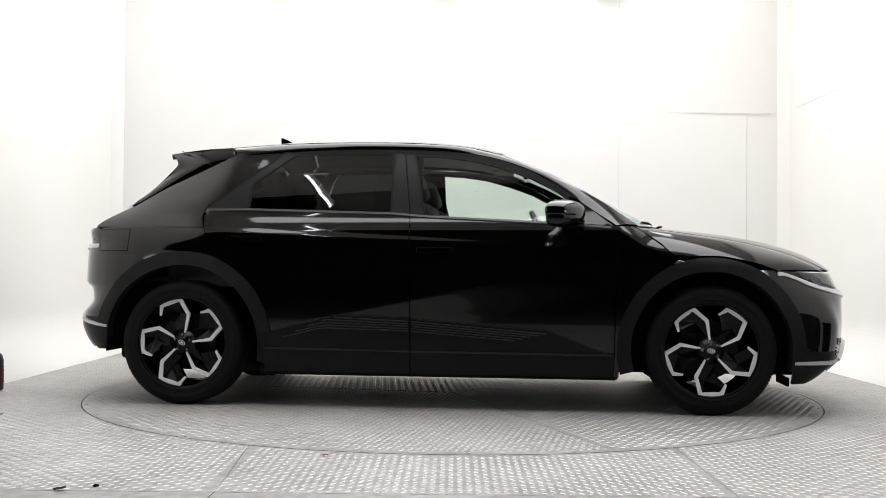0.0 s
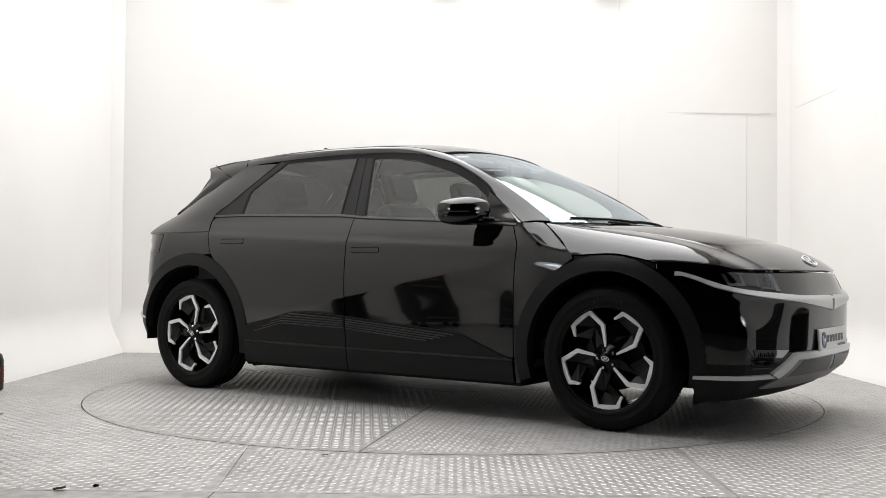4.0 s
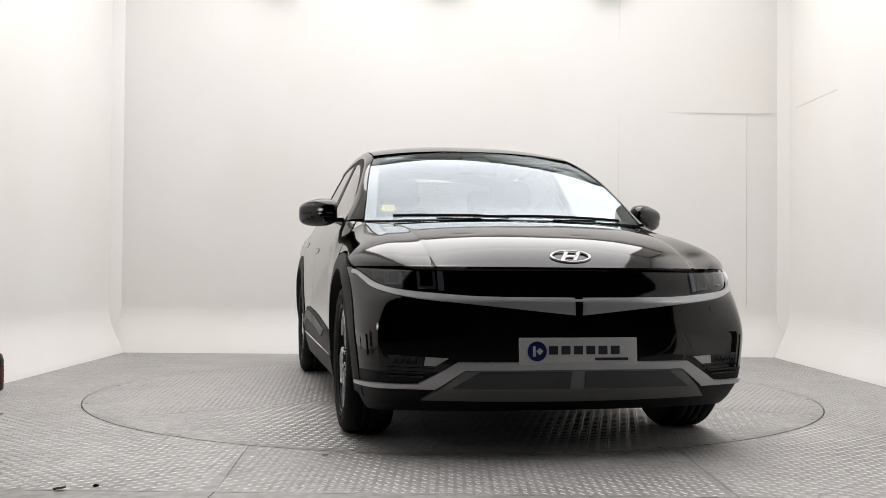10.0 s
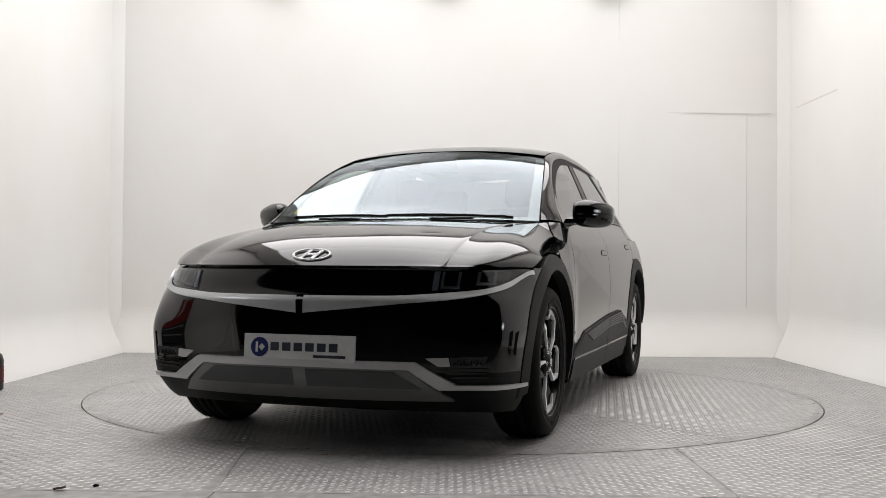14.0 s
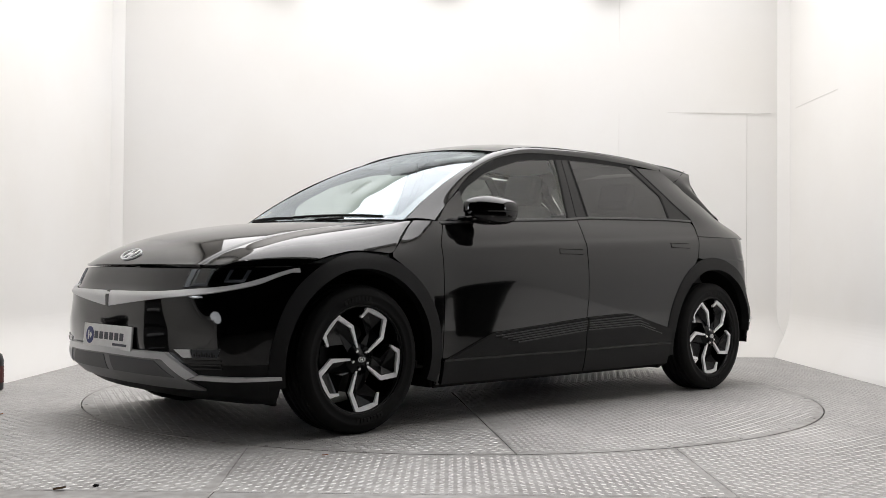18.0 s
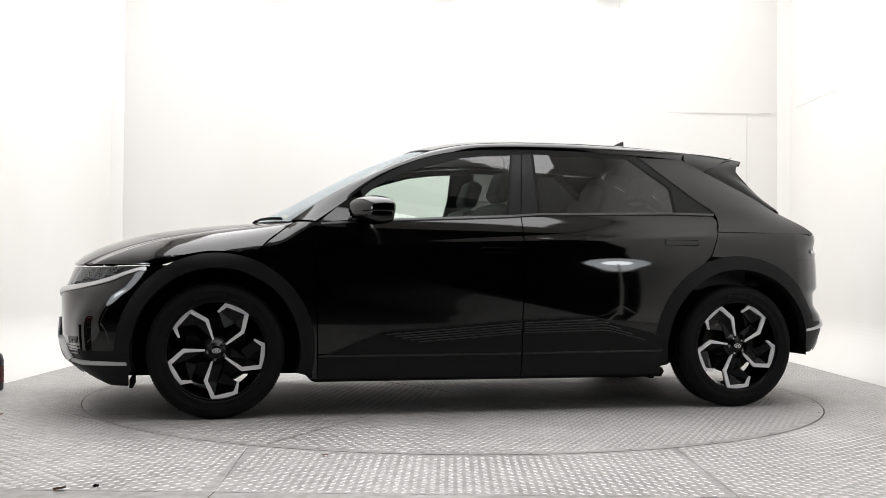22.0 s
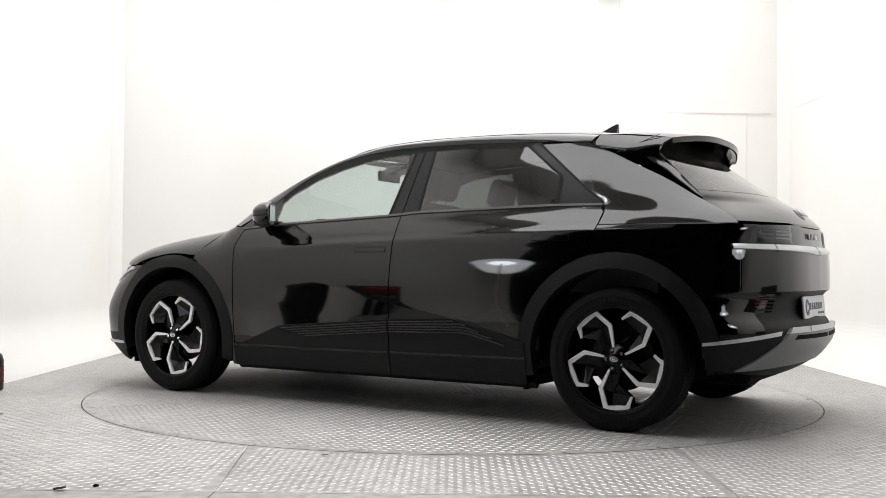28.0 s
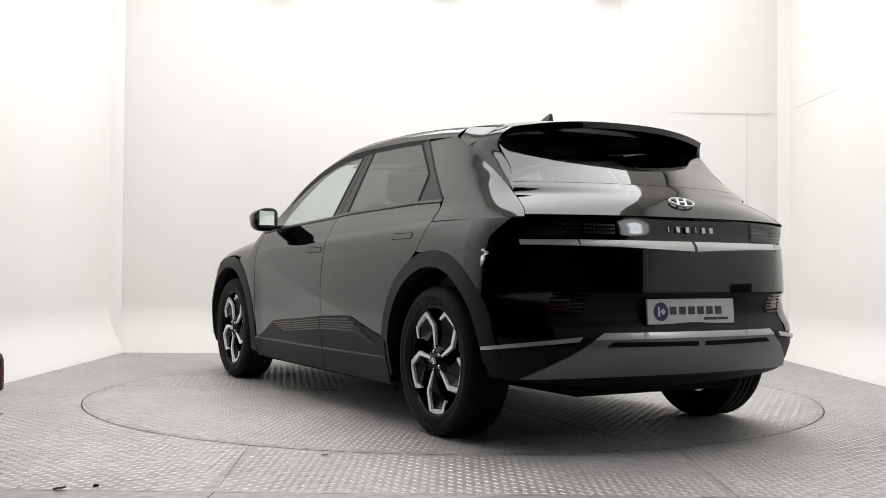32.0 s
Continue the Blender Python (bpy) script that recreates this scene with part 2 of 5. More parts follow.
part("floor_slab", prism([(-6.9, -12.5), (6.9, -12.5), (6.9, -3.604), (-6.9, -3.604)], -0.03, -0.0005), HALLFLOOR, floor, "dark hall floor slab")

# turntable: one disc in plates that turns with the car
turntable = tagged(new("turntable"), "round alloy tread-plate turntable set flush in the floor", "turntable")
SEAMS = [radians(a) for a in (-66, 54, 174)]
for a in SEAMS:
    g = 0.0025
    mid = a + TAU / 6
    tip = (2 * g * math.cos(mid), 2 * g * math.sin(mid))
    part("deck_plate", prism([tip] + arc(a + g / R_TABLE, a + TAU / 3 - g / R_TABLE, R_TABLE, 64), -0.03, 0.001), PLATEM, turntable, "worn alloy tread-plate sector")


def on_seam(x, y):
    return any(abs(y * math.cos(a) - x * math.sin(a)) < 0.018 and x * math.cos(a) + y * math.sin(a) > 0 for a in SEAMS)


bolt_bm = lathe([(0.0, 0.0016), (0.005, 0.0015), (0.0075, 0.001), (0.009, 0.0)], 12, axis="z")
bolt = part("bolt", bolt_bm, BOLTM, turntable)
for k in range(30):
    a = radians(-59 + 12 * k)
    ob = bolt if k == 0 else new("bolt", bolt.data)
    ob.parent = turntable
    ob.location = (2.232 * math.cos(a), 2.232 * math.sin(a), 0.001)

# raised tread bars, each turned against its neighbours
def treads(name, parent, inside, span, label, lay=0.0):
    pitch, a, b, h = 0.0335, 0.0165, 0.0052, 0.0021
    out = [(-1, 0), (-0.5, 0.85), (0.5, 0.85), (1, 0), (0.5, -0.85), (-0.5, -0.85)]
    verts, faces = [], []
    n = int(span / pitch)
    cl, sl = math.cos(lay), math.sin(lay)
    for i in range(-n, n + 1):
        for j in range(-n, n + 1):
            x, y = (i * cl - j * sl) * pitch, (i * sl + j * cl) * pitch
            if not inside(x, y):
                continue
            g = lay + (math.pi / 4 if (i + j) % 2 else -math.pi / 4)
            c, s = math.cos(g), math.sin(g)
            k = len(verts)
            for u, v in out:
                u, v = u * a, v * b
                verts.append((x + c * u - s * v, y + s * u + c * v, 0.0))
            for u in (-0.45 * a, 0.45 * a):
                verts.append((x + c * u, y + s * u, h))
            faces += [(k, k + 6, k + 1), (k + 1, k + 6, k + 7, k + 2), (k + 2, k + 7, k + 3), (k + 3, k + 7, k + 4), (k + 4, k + 7, k + 6, k + 5), (k + 5, k + 6, k)]
    faces = [f[::-1] for f in faces]
    ob = mesh_part(name, verts, faces, TREADM, parent, label)
    ob["kind"] = "stuff"
    return ob


for a0 in SEAMS:
    deck = treads("deck_tread", turntable, lambda x, y: x * x + y * y < 2.205 ** 2 and not on_seam(x, y) and (math.atan2(y, x) - a0) % TAU < TAU / 3, 3.2, "worn raised tread bars of the turntable deck", a0)
    deck.location.z = 0.001
treads("floor_tread", floor, lambda x, y: x * x + y * y > 2.285 ** 2 and -2.96 < x < 2.98 and y < 2.83 and y > -3.03 and abs(x + 0.87) > 0.02 - 0.03 * (y > -2) and abs(x - 1.013) > 0.02 - 0.03 * (y > -2), 3.05, "worn raised tread bars of the floor plates")

# the dark hall behind the camera
for nm, args in (("hall_wall_far", (0, -12.6, 3.3, 14, 0.2, 6.8)), ("hall_wall_left", (-7.0, -6.9, 3.3, 0.2, 11.4, 6.8)), ("hall_wall_right", (7.0, -6.9, 3.3, 0.2, 11.4, 6.8)),
                 ("hall_wall_wing_left", (-5.1, -3.59, 3.3, 3.8, 0.15, 6.8)), ("hall_wall_wing_right", (5.2, -3.59, 3.3, 3.8, 0.15, 6.8)), ("hall_wall_head", (0, -3.59, 5.95, 7.2, 0.1, 1.7))):
    tagged(obj(nm, box(*args), DARKHALL), "dark painted wall of the unlit hall", "wall", kind="structure")
tagged(obj("ceiling_hall", box(0, -6.95, 6.75, 14, 11.5, 0.1), DARKHALL), "dark unlit ceiling of the hall", "ceiling", kind="structure")

# wall panel joints on the back wall
def back_y(x, z):
    return FL[1] + (FR[1] - FL[1]) * (x - FL[0]) / (FR[0] - FL[0]) + 0.142


def joint(x0, z0, x1, z1, w=0.006):
    y = back_y((x0 + x1) / 2, 0)
    dx, dz = abs(x1 - x0) + w, abs(z1 - z0) + w
    ob = obj("panel_joint", box((x0 + x1) / 2, y - 0.002, (z0 + z1) / 2, dx, 0.006, dz), JOINT)
    ob.rotation_euler[2] = 0.0
    return tagged(ob, "thin dark joint between white wall boards", "trim", kind="structure")


JOINT = grain(material("joint_shadow_line", (0.45, 0.43, 0.4), 0.8), 6, ((0.50, 0.48, 0.45), (0.76, 0.75, 0.72)))

joint(1.557, 2.29, 2.99, 2.29, 0.003)
joint(2.768, 0.46, 2.768, 2.28, 0.0025)
joint(1.557, 0.46, 1.557, 2.28, 0.001)
joint(1.557, 2.95, 1.557, 3.35, 0.001)
tagged(obj("panel_joint", prism([(3.1445, 1.8), (3.1515, 1.8), (3.138, 2.8), (3.131, 2.8)], 2.298, 2.302), JOINT), "thin dark joint between white wall boards", "trim", kind="structure")


# floodlights at the head of the back wall, shining up at the ceiling
FLOODB = grain(material("floodlight_dark_metal", (0.5, 0.5, 0.5), 0.5, 0.1), 80, ((0.70, 0.69, 0.67), (0.76, 0.75, 0.73)), 0.1)
HEAD = Matrix.Translation((0, -0.125, 0.075)) @ Matrix.Rotation(radians(-81), 4, "X")
for x in (-1.64, -0.08, 1.45):
    y = back_y(x, 0)
    lamp = tagged(new("floodlight"), "grey metal floodlight on the white back wall", "floodlight", "floodlights on the back wall")
    lamp.location = (x, y - 0.002, 3.40)
    part("bracket", box(0, -0.012, 0.10, 0.20, 0.02, 0.05, 0.004), FLOODB, lamp)
    part("housing", box(0, 0, 0, 0.26, 0.05, 0.13, 0.010, m=HEAD), FLOODB, lamp)
    part("front_glass", box(0, -0.0275, 0, 0.23, 0.006, 0.105, 0.002, m=HEAD), WHITEP, lamp, "pale front glass")
    for k in range(5):
        part("cooling_fin", box(-0.1 + 0.05 * k, 0.031, 0, 0.006, 0.014, 0.10, m=HEAD), FLOODB, lamp)

# tube lamp on the ceiling edge
tube = tagged(new("tube_lamp"), "slim white tube lamp under the ceiling edge", "lamp")
tube.matrix_world = pose(-1.8, -2.8, 4.20, 0, 0, -80)
bm = lathe([(0.0, -0.3), (0.014, -0.3), (0.014, 0.3), (0.0, 0.3)], 12)
bmesh.ops.rotate(bm, verts=bm.verts, matrix=Matrix.Rotation(math.pi / 2, 3, "Z"))
part("tube", bm, glow("tube_glow", (0.95, 0.97, 1.0), 30), tube, "glowing white tube")
part("fitting", box(0, 0, 0.055, 0.64, 0.05, 0.08, 0.005), WHITEP, tube)
for x in (-0.22, 0.22):
    part("hanger_rod", box(x, 0, 0.51, 0.012, 0.012, 0.83), WHITEP, tube)

# studio lamps beside the open front
for sx in (-1, 1):
    lamp = tagged(new("studio_lamp"), "round black studio lamp on a tripod stand", "studio lamp", "studio lamps")
    lamp.location = (sx * 2.72, -3.12, 0)
    aim = look((0, 0, 1.52), (-sx * 2.72, 3.12, 0.8))
    bm = lathe([(0.0, 0.20), (0.09, 0.20), (0.11, 0.14), (0.285, 0.02), (0.295, -0.01), (0.285, -0.01), (0.282, 0.012), (0.0, 0.012)], 32, axis="z")
    bmesh.ops.transform(bm, verts=bm.verts, matrix=aim)
    part("lamp_head", bm, FLOODB, lamp, "", True)
    part("pole", lathe([(0.014, 0.25), (0.014, 0.9), (0.010, 0.905), (0.010, 1.48)], 12, axis="z"), FLOODB, lamp)
    for k in range(3):
        m = Matrix.Rotation(TAU * k / 3 + 0.4, 4, "Z") @ Matrix.Translation((0.24, 0, 0.20)) @ Matrix.Rotation(radians(39), 4, "Y")
        part("leg", box(0, 0, 0, 0.62, 0.018, 0.012, 0.003, m=m), FLOODB, lamp)

# clutter at the open ends of the side walls
REDM = grain(material("red_enamel", (0.35, 0.02, 0.02), 0.4), 20, ((0.28, 0.015, 0.015), (0.4, 0.03, 0.025)))
def tool_trolley(x, y, face, red, label):
    trolley = tagged(new("tool_trolley"), label, "trolley")
    trolley.location = (x, y, 0)
    part("cabinet", box(0, 0, 0.42, 0.3, 0.36, 0.62, 0.012), TRIM, trolley)
    part("push_handle", box(0, -0.20, 0.70, 0.26, 0.04, 0.03, 0.01), SILVER, trolley)
    for k in range(4):
        dr = part("drawer", box(face * 0.155, 0, 0.19 + 0.15 * k, 0.016, 0.33, 0.13, 0.004), REDM if k in red else TRIM, trolley, "red drawer front" if k in red else "")
        part("drawer_handle", box(face * 0.170, 0, 0.22 + 0.15 * k, 0.016, 0.24, 0.013, 0.003), SILVER if red else TRIM, dr)
    for dx in (-0.11, 0.11):
        for dy in (-0.14, 0.14):
            bm = lathe([(0.0, -0.015), (0.045, -0.015), (0.05, 0), (0.045, 0.015), (0.0, 0.015)], 16)
            bmesh.ops.translate(bm, verts=bm.verts, vec=(dx, dy, 0.05))
            part("castor", bm, RUBBER, trolley)


tool_trolley(-2.72, -1.95, 1, (3,), "dark tool trolley with a red drawer beside the wall")
tool_trolley(2.74, -1.95, -1, (), "plain dark tool trolley beside the wall")
crate = tagged(new("cardboard_box"), "white cardboard box on the tool trolley", "box")
crate.location = (-2.72, -1.95, 0.73)
part("body", box(0, 0, 0.09, 0.24, 0.30, 0.18, 0.004), WHITEP, crate)
part("tape", box(0, 0, 0.1812, 0.245, 0.05, 0.002), material("brown_tape", (0.3, 0.2, 0.1), 0.4), crate)
BINM = grain(material("black_plastic", (0.02, 0.02, 0.02), 0.4), 30, ((0.014, 0.014, 0.014), (0.026, 0.026, 0.026)))
for x, y, s in ((-2.72, -1.30, 0.8), (2.74, -1.32, 0.95)):
    bin_ = tagged(new("waste_bin"), "black plastic waste bin with a rim" if s < 0.9 else "tall black plastic waste bin with a rim", "bin")
    bin_.location = (x, y, 0)
    part("bucket", lathe([(0.0, 0.0), (0.15 * s, 0.0), (0.16 * s, 0.01), (0.19 * s, 0.55 * s), (0.205 * s, 0.56 * s), (0.205 * s, 0.585 * s), (0.18 * s, 0.585 * s), (0.15 * s, 0.02), (0.0, 0.02)], 32, axis="z"), BINM, bin_, "", True)
    part("liner", lathe([(0.0, 0.40 * s), (0.1 * s, 0.44 * s), (0.172 * s, 0.50 * s), (0.178 * s, 0.575 * s)], 32, axis="z"), UNDER, bin_, "", True)
can = tagged(new("canister"), "small rounded black canister with a dull red band", "canister")
can.location = (-2.92, -0.12, 0)
part("body", lathe([(0.0, 0.0), (0.052, 0.0), (0.06, 0.01), (0.06, 0.19), (0.05, 0.225), (0.026, 0.245), (0.02, 0.262), (0.0, 0.262)], 28, axis="z"), BINM, can, "", True)
part("band", lathe([(0.0605, 0.05), (0.0612, 0.055), (0.0612, 0.15), (0.0605, 0.155)], 28, axis="z"), material("dull_red_band", (0.07, 0.012, 0.01), 0.6), can, "dull red band")

# litter on the plates
def pebble(name, place, size, mat, label, category, seed):
    rnd = random.Random(seed)
    bm = bmesh.new()
    bmesh.ops.create_icosphere(bm, subdivisions=2, radius=1)
    for v in bm.verts:
        k = 1 + rnd.uniform(-0.16, 0.16)
        v.co = Vector((v.co.x * size[0] * k, v.co.y * size[1] * k, max(v.co.z, -0.8) * size[2] * k + 0.8 * size[2]))
    ob = tagged(obj(name, bm, mat), label, category)
    ob.location = (*place, 0.0)


def curled(name, place, turn, w, l, curl, mat, label):
    bm = bmesh.new()
    n, k = 10, 6
    top = []
    for i in range(n + 1):
        u = i / n
        half_w = w / 2 * math.sin(math.pi * min(max(u, 0.03), 0.97)) ** 0.7
        top.append([bm.verts.new((l * (u - 0.5), half_w * (2 * j / k - 1), 0.003 + curl * (abs(2 * j / k - 1) ** 2 + 0.6 * u * u))) for j in range(k + 1)])
    for i in range(n):
        for j in range(k):
            bm.faces.new((top[i][j], top[i + 1][j], top[i + 1][j + 1], top[i][j + 1]))
    bmesh.ops.solidify(bm, geom=bm.faces[:], thickness=0.0008)
    bmesh.ops.recalc_face_normals(bm, faces=bm.faces)
    ob = tagged(obj(name, bm, mat, smooth=True), label, "leaf")
    ob.matrix_world = pose(*place, 0.0, 0, 0, turn)


LEAFM = grain(material("dry_leaf", (0.16, 0.09, 0.04), 0.8), 60, ((0.1, 0.055, 0.025), (0.22, 0.13, 0.06)), 0.3)
ORANGE = grain(material("orange_leaf", (0.42, 0.15, 0.03), 0.7), 80, ((0.32, 0.1, 0.02), (0.5, 0.2, 0.05)), 0.2)
pebble("pebble", (-1.282, -2.981), (0.011, 0.009, 0.006), UNDER, "small dark pebble on the tread plates", "pebble", 3)
curled("dry_leaf", (-1.391, -3.044), 35, 0.022, 0.045, 0.006, LEAFM, "small dry brown leaf on the tread plates")
curled("leaf_scrap", (-0.535, -2.32), 10, 0.012, 0.028, 0.003, ORANGE, "small orange leaf scrap on the tread plates")
curled("leaf_scrap", (-2.394, -1.216), 70, 0.014, 0.032, 0.004, ORANGE, "small orange leaf scrap on the tread plates")

# ---------------------------------------------------------------- car: shape functions
def pch(xs, ys):
    """Monotone cubic through the points."""
    x, y = np.array(xs, float), np.array(ys, float)
    if x[0] > x[-1]:
        x, y = x[::-1], y[::-1]
    h = np.diff(x)
    d = np.diff(y) / h
    m = np.zeros(len(x))
    m[0], m[-1] = d[0], d[-1]
    for i in range(1, len(x) - 1):
        if d[i - 1] * d[i] > 0:
            w1, w2 = 2 * h[i] + h[i - 1], h[i] + 2 * h[i - 1]
            m[i] = (w1 + w2) / (w1 / d[i - 1] + w2 / d[i])

    def f(v):
        v = min(max(v, x[0]), x[-1])
        i = min(max(int(np.searchsorted(x, v)) - 1, 0), len(h) - 1)
        t = (v - x[i]) / h[i]
        a, b = (1 + 2 * t) * (1 - t) ** 2, t * (1 - t) ** 2
        c, e = t * t * (3 - 2 * t), t * t * (t - 1)
        return float(a * y[i] + b * h[i] * m[i] + c * y[i + 1] + e * h[i] * m[i + 1])
    return f


def path(points):
    """A smooth curve through points of any dimension, as a function of 0..1 by length."""
    p = np.array(points, float)
    s = np.concatenate([[0], np.cumsum(np.linalg.norm(np.diff(p, axis=0), axis=1))])
    s /= s[-1]
    fs = [pch(s, p[:, k]) for k in range(p.shape[1])]
    return lambda u: np.array([f(u) for f in fs])


def line(points):
    """The same with straight pieces."""
    p = np.array(points, float)
    s = np.concatenate([[0], np.cumsum(np.linalg.norm(np.diff(p, axis=0), axis=1))])
    s /= s[-1]
    return lambda u: np.array([np.interp(u, s, p[:, k]) for k in range(p.shape[1])])


def smooth_fit(f, lo, hi, degree):
    """A polynomial close to f between lo and hi, with even curvature."""
    xs = np.linspace(lo, hi, 160)
    p = np.polynomial.Polynomial.fit(xs, [f(x) for x in xs], degree)
    return lambda v: float(p(min(max(v, lo), hi)))


def ease(t):
    t = min(max(t, 0.0), 1.0)
    return t * t * (3 - 2 * t)


side_w = pch([0.16, 0.22, 0.3, 0.42, 0.55, 0.68, 0.82, 0.92, 1.0, 1.05, 1.1, 1.2, 1.35, 1.47, 1.54, 1.58],
             [0.880, 0.904, 0.920, 0.932, 0.940, 0.942, 0.934, 0.917, 0.888, 0.862, 0.833, 0.788, 0.720, 0.663, 0.635, 0.55])
nose_x = pch([0.15, 0.2, 0.25, 0.3, 0.37, 0.45, 0.6, 0.655, 0.7, 0.8, 0.86, 1.0], [2.09, 2.20, 2.27, 2.325, 2.345, 2.352, 2.354, 2.354, 2.33, 2.29, 2.24, 2.1])
nose_b = pch([0.2, 0.3, 0.45, 0.6, 0.7, 0.85], [4.4, 4.3, 3.9, 3.4, 3.2, 2.8])
nose_a = pch([0.2, 0.3, 0.45, 0.6, 0.7, 0.85], [2.4, 2.4, 2.25, 2.1, 2.05, 1.7])
tail_x = pch([0.2, 0.25, 0.3, 0.37, 0.47, 0.52, 0.60, 0.66, 0.7, 0.9, 0.935, 1.04, 1.2], [-2.02, -2.10, -2.19, -2.27, -2.325, -2.318, -2.255, -2.258, -2.295, -2.29, -2.265, -2.247, -2.1])
tail_a = pch([0.2, 0.5, 0.7, 1.04, 1.15], [2.9, 2.9, 2.85, 2.85, 2.85])
tail_b = pch([0.2, 0.5, 0.7, 0.9, 1.04, 1.15], [2.2, 1.8, 1.6, 1.6, 1.7, 2.0])
XF = 1.70
XR = lambda z: -1.8


def crease(x, z):
    """The diagonal fold over both doors, where the flank tucks in under a line that falls from front to rear, and the thin shoulder ridge above it."""
    zl = 0.617 + (x + 0.17) * 0.215
    d = zl - z
    w = ease((x + 1.25) / 0.25) * ease((1.08 - x) / 0.25)
    fold = -0.013 * w * (1 - (1 - min(d / 0.20, 1.0)) ** 1.6) if d > 0 else 0.0
    zs = 0.945 - 0.042 * x
    ridge = 0.005 * ease((1.0 - x) / 0.2) * ease((x + 1.6) / 0.25) * max(1 - abs(z - zs) / (0.03 if z > zs else 0.07), 0.0)
    return fold + ridge


q_front = pch([1.02, 1.095, 1.142, 1.234, 1.36, 1.471, 1.49], [-1.391, -1.411, -1.398, -1.27, -1.11, -0.97, -0.95])
q_rear = pch([1.02, 1.049, 1.163, 1.273, 1.302, 1.378, 1.472], [-2.085, -2.06, -1.86, -1.67, -1.61, -1.454, -1.262])
seam_y = pch([1.02, 1.049, 1.163, 1.302, 1.40, 1.472], [0.800, 0.782, 0.722, 0.690, 0.672, 0.655])


# the fold along each side of the bonnet
fold_y = smooth_fit(pch([1.08, 1.2, 1.35, 1.5, 1.7, 2.2], [0.770, 0.70, 0.645, 0.622, 0.606, 0.60]), 1.08, 2.2, 4)
fold_z = smooth_fit(pch([1.08, 1.2, 1.35, 1.5, 1.66, 1.84, 2.0, 2.1, 2.19], [1.045, 1.034, 1.018, 1.001, 0.976, 0.939, 0.893, 0.852, 0.809]), 1.08, 2.19, 5)
SH_Z = 0.80                    # foot of the rounded shoulder between fold and arch


def shoulder(x, z):
    """Half width of the rounded shoulder beside the bonnet."""
    foot = side_w(SH_Z)
    if x > XF:
        q = min((x - XF) / (nose_x(SH_Z) - XF), 1.0)
        foot *= (1 - q ** nose_a(SH_Z)) ** (1 / nose_b(SH_Z))
    r = min(max((z - SH_Z) / (fold_z(x) - SH_Z), 0.0), 1.0)
    y = min(fold_y(x), foot)
    return y + (foot - y) * math.sqrt(1 - r * r)


PHI = np.linspace(0, math.pi / 2, 181)
DEG = np.radians([0, 15, 30, 45, 55, 62, 67, 75, 82, 90])
def dense(values):
    f = pch(DEG, values)
    return np.array([f(p) for p in PHI])


LOW_Q, LOW_F = dense([1, 0.99, 0.955, 0.87, 0.755, 0.63, 0.505, 0.33, 0.16, 0]), dense([0, 0.24, 0.43, 0.605, 0.725, 0.815, 0.880, 0.948, 0.988, 1])
TOP_Q, TOP_F = dense([1, 0.99, 0.96, 0.89, 0.80, 0.70, 0.615, 0.40, 0.19, 0]), dense([0, 0.25, 0.45, 0.645, 0.765, 0.838, 0.880, 0.950, 0.989, 1])


NDEG = np.radians([0, 15, 30, 45, 57, 66, 76, 90])
FACE_Q, FACE_F = [np.array([pch(NDEG, v)(p) for p in PHI]) for v in ([1, 0.985, 0.925, 0.835, 0.735, 0.57, 0.34, 0], [0, 0.28, 0.55, 0.75, 0.895, 0.955, 0.986, 1])]


def tail_plan(phi, z):
    """Depth and width, each 0 to 1, of the tail's plan at the angle phi: rounded below, with a firm corner above."""
    phi = np.clip(np.asarray(phi, float), 0, math.pi / 2)
    c, s = np.clip(np.cos(phi), 0, 1), np.clip(np.sin(phi), 0, 1)
    k, m = ease((z - 0.56) / 0.16), ease((z - 0.90) / 0.12)
    q = np.interp(phi, PHI, LOW_Q * (1 - m) + TOP_Q * m)
    f = np.interp(phi, PHI, LOW_F * (1 - m) + TOP_F * m)
    return c ** (2 / tail_a(z)) * (1 - k) + q * k, s ** (2 / tail_b(z)) * (1 - k) + f * k


def half(x, z):
    """Half width of the body at x, z."""
    w = side_w(z) + crease(x, z)
    if z > SH_Z and x > 0.99:
        k = ease((x - 0.99) / 0.18)
        if x > XF:
            return shoulder(x, z)
        w = w * (1 - k) + shoulder(x, z) * k
        return w
    if z > 1.05 and x > 0.1:
        w *= 1 - 0.02 * ease((x - 0.1) / 0.95) * ease((z - 1.05) / 0.15)
    if z > 1.026 and x < q_front(z):
        u = min((q_front(z) - x) / (q_front(z) - q_rear(z)), 1.1)
        return w + (seam_y(z) - w) * u ** 2.6
    if x > XF:
        q, f = nose_plan(PHI, z)
        return w * float(np.interp(min((x - XF) / (nose_x(z) - XF), 1.0), q[::-1], f[::-1]))
    if x < XR(z):
        q, f = tail_plan(PHI, z)
        return w * float(np.interp(min((x - XR(z)) / (tail_x(z) - XR(z)), 1.0), q[::-1], f[::-1]))
    return w


def nose_plan(phi, z):
    """Depth and width, each 0 to 1, of the nose's plan at the angle phi: a flat face with a firm corner below the lamps, rounded above."""
    phi = np.clip(np.asarray(phi, float), 0, math.pi / 2)
    c, s = np.clip(np.cos(phi), 0, 1), np.clip(np.sin(phi), 0, 1)
    k = 1 - ease((z - 0.48) / 0.28)
    q, f = np.interp(phi, PHI, FACE_Q), np.interp(phi, PHI, FACE_F)
    return c ** (2 / nose_a(z)) * (1 - k) + q * k, s ** (2 / nose_b(z)) * (1 - k) + f * k


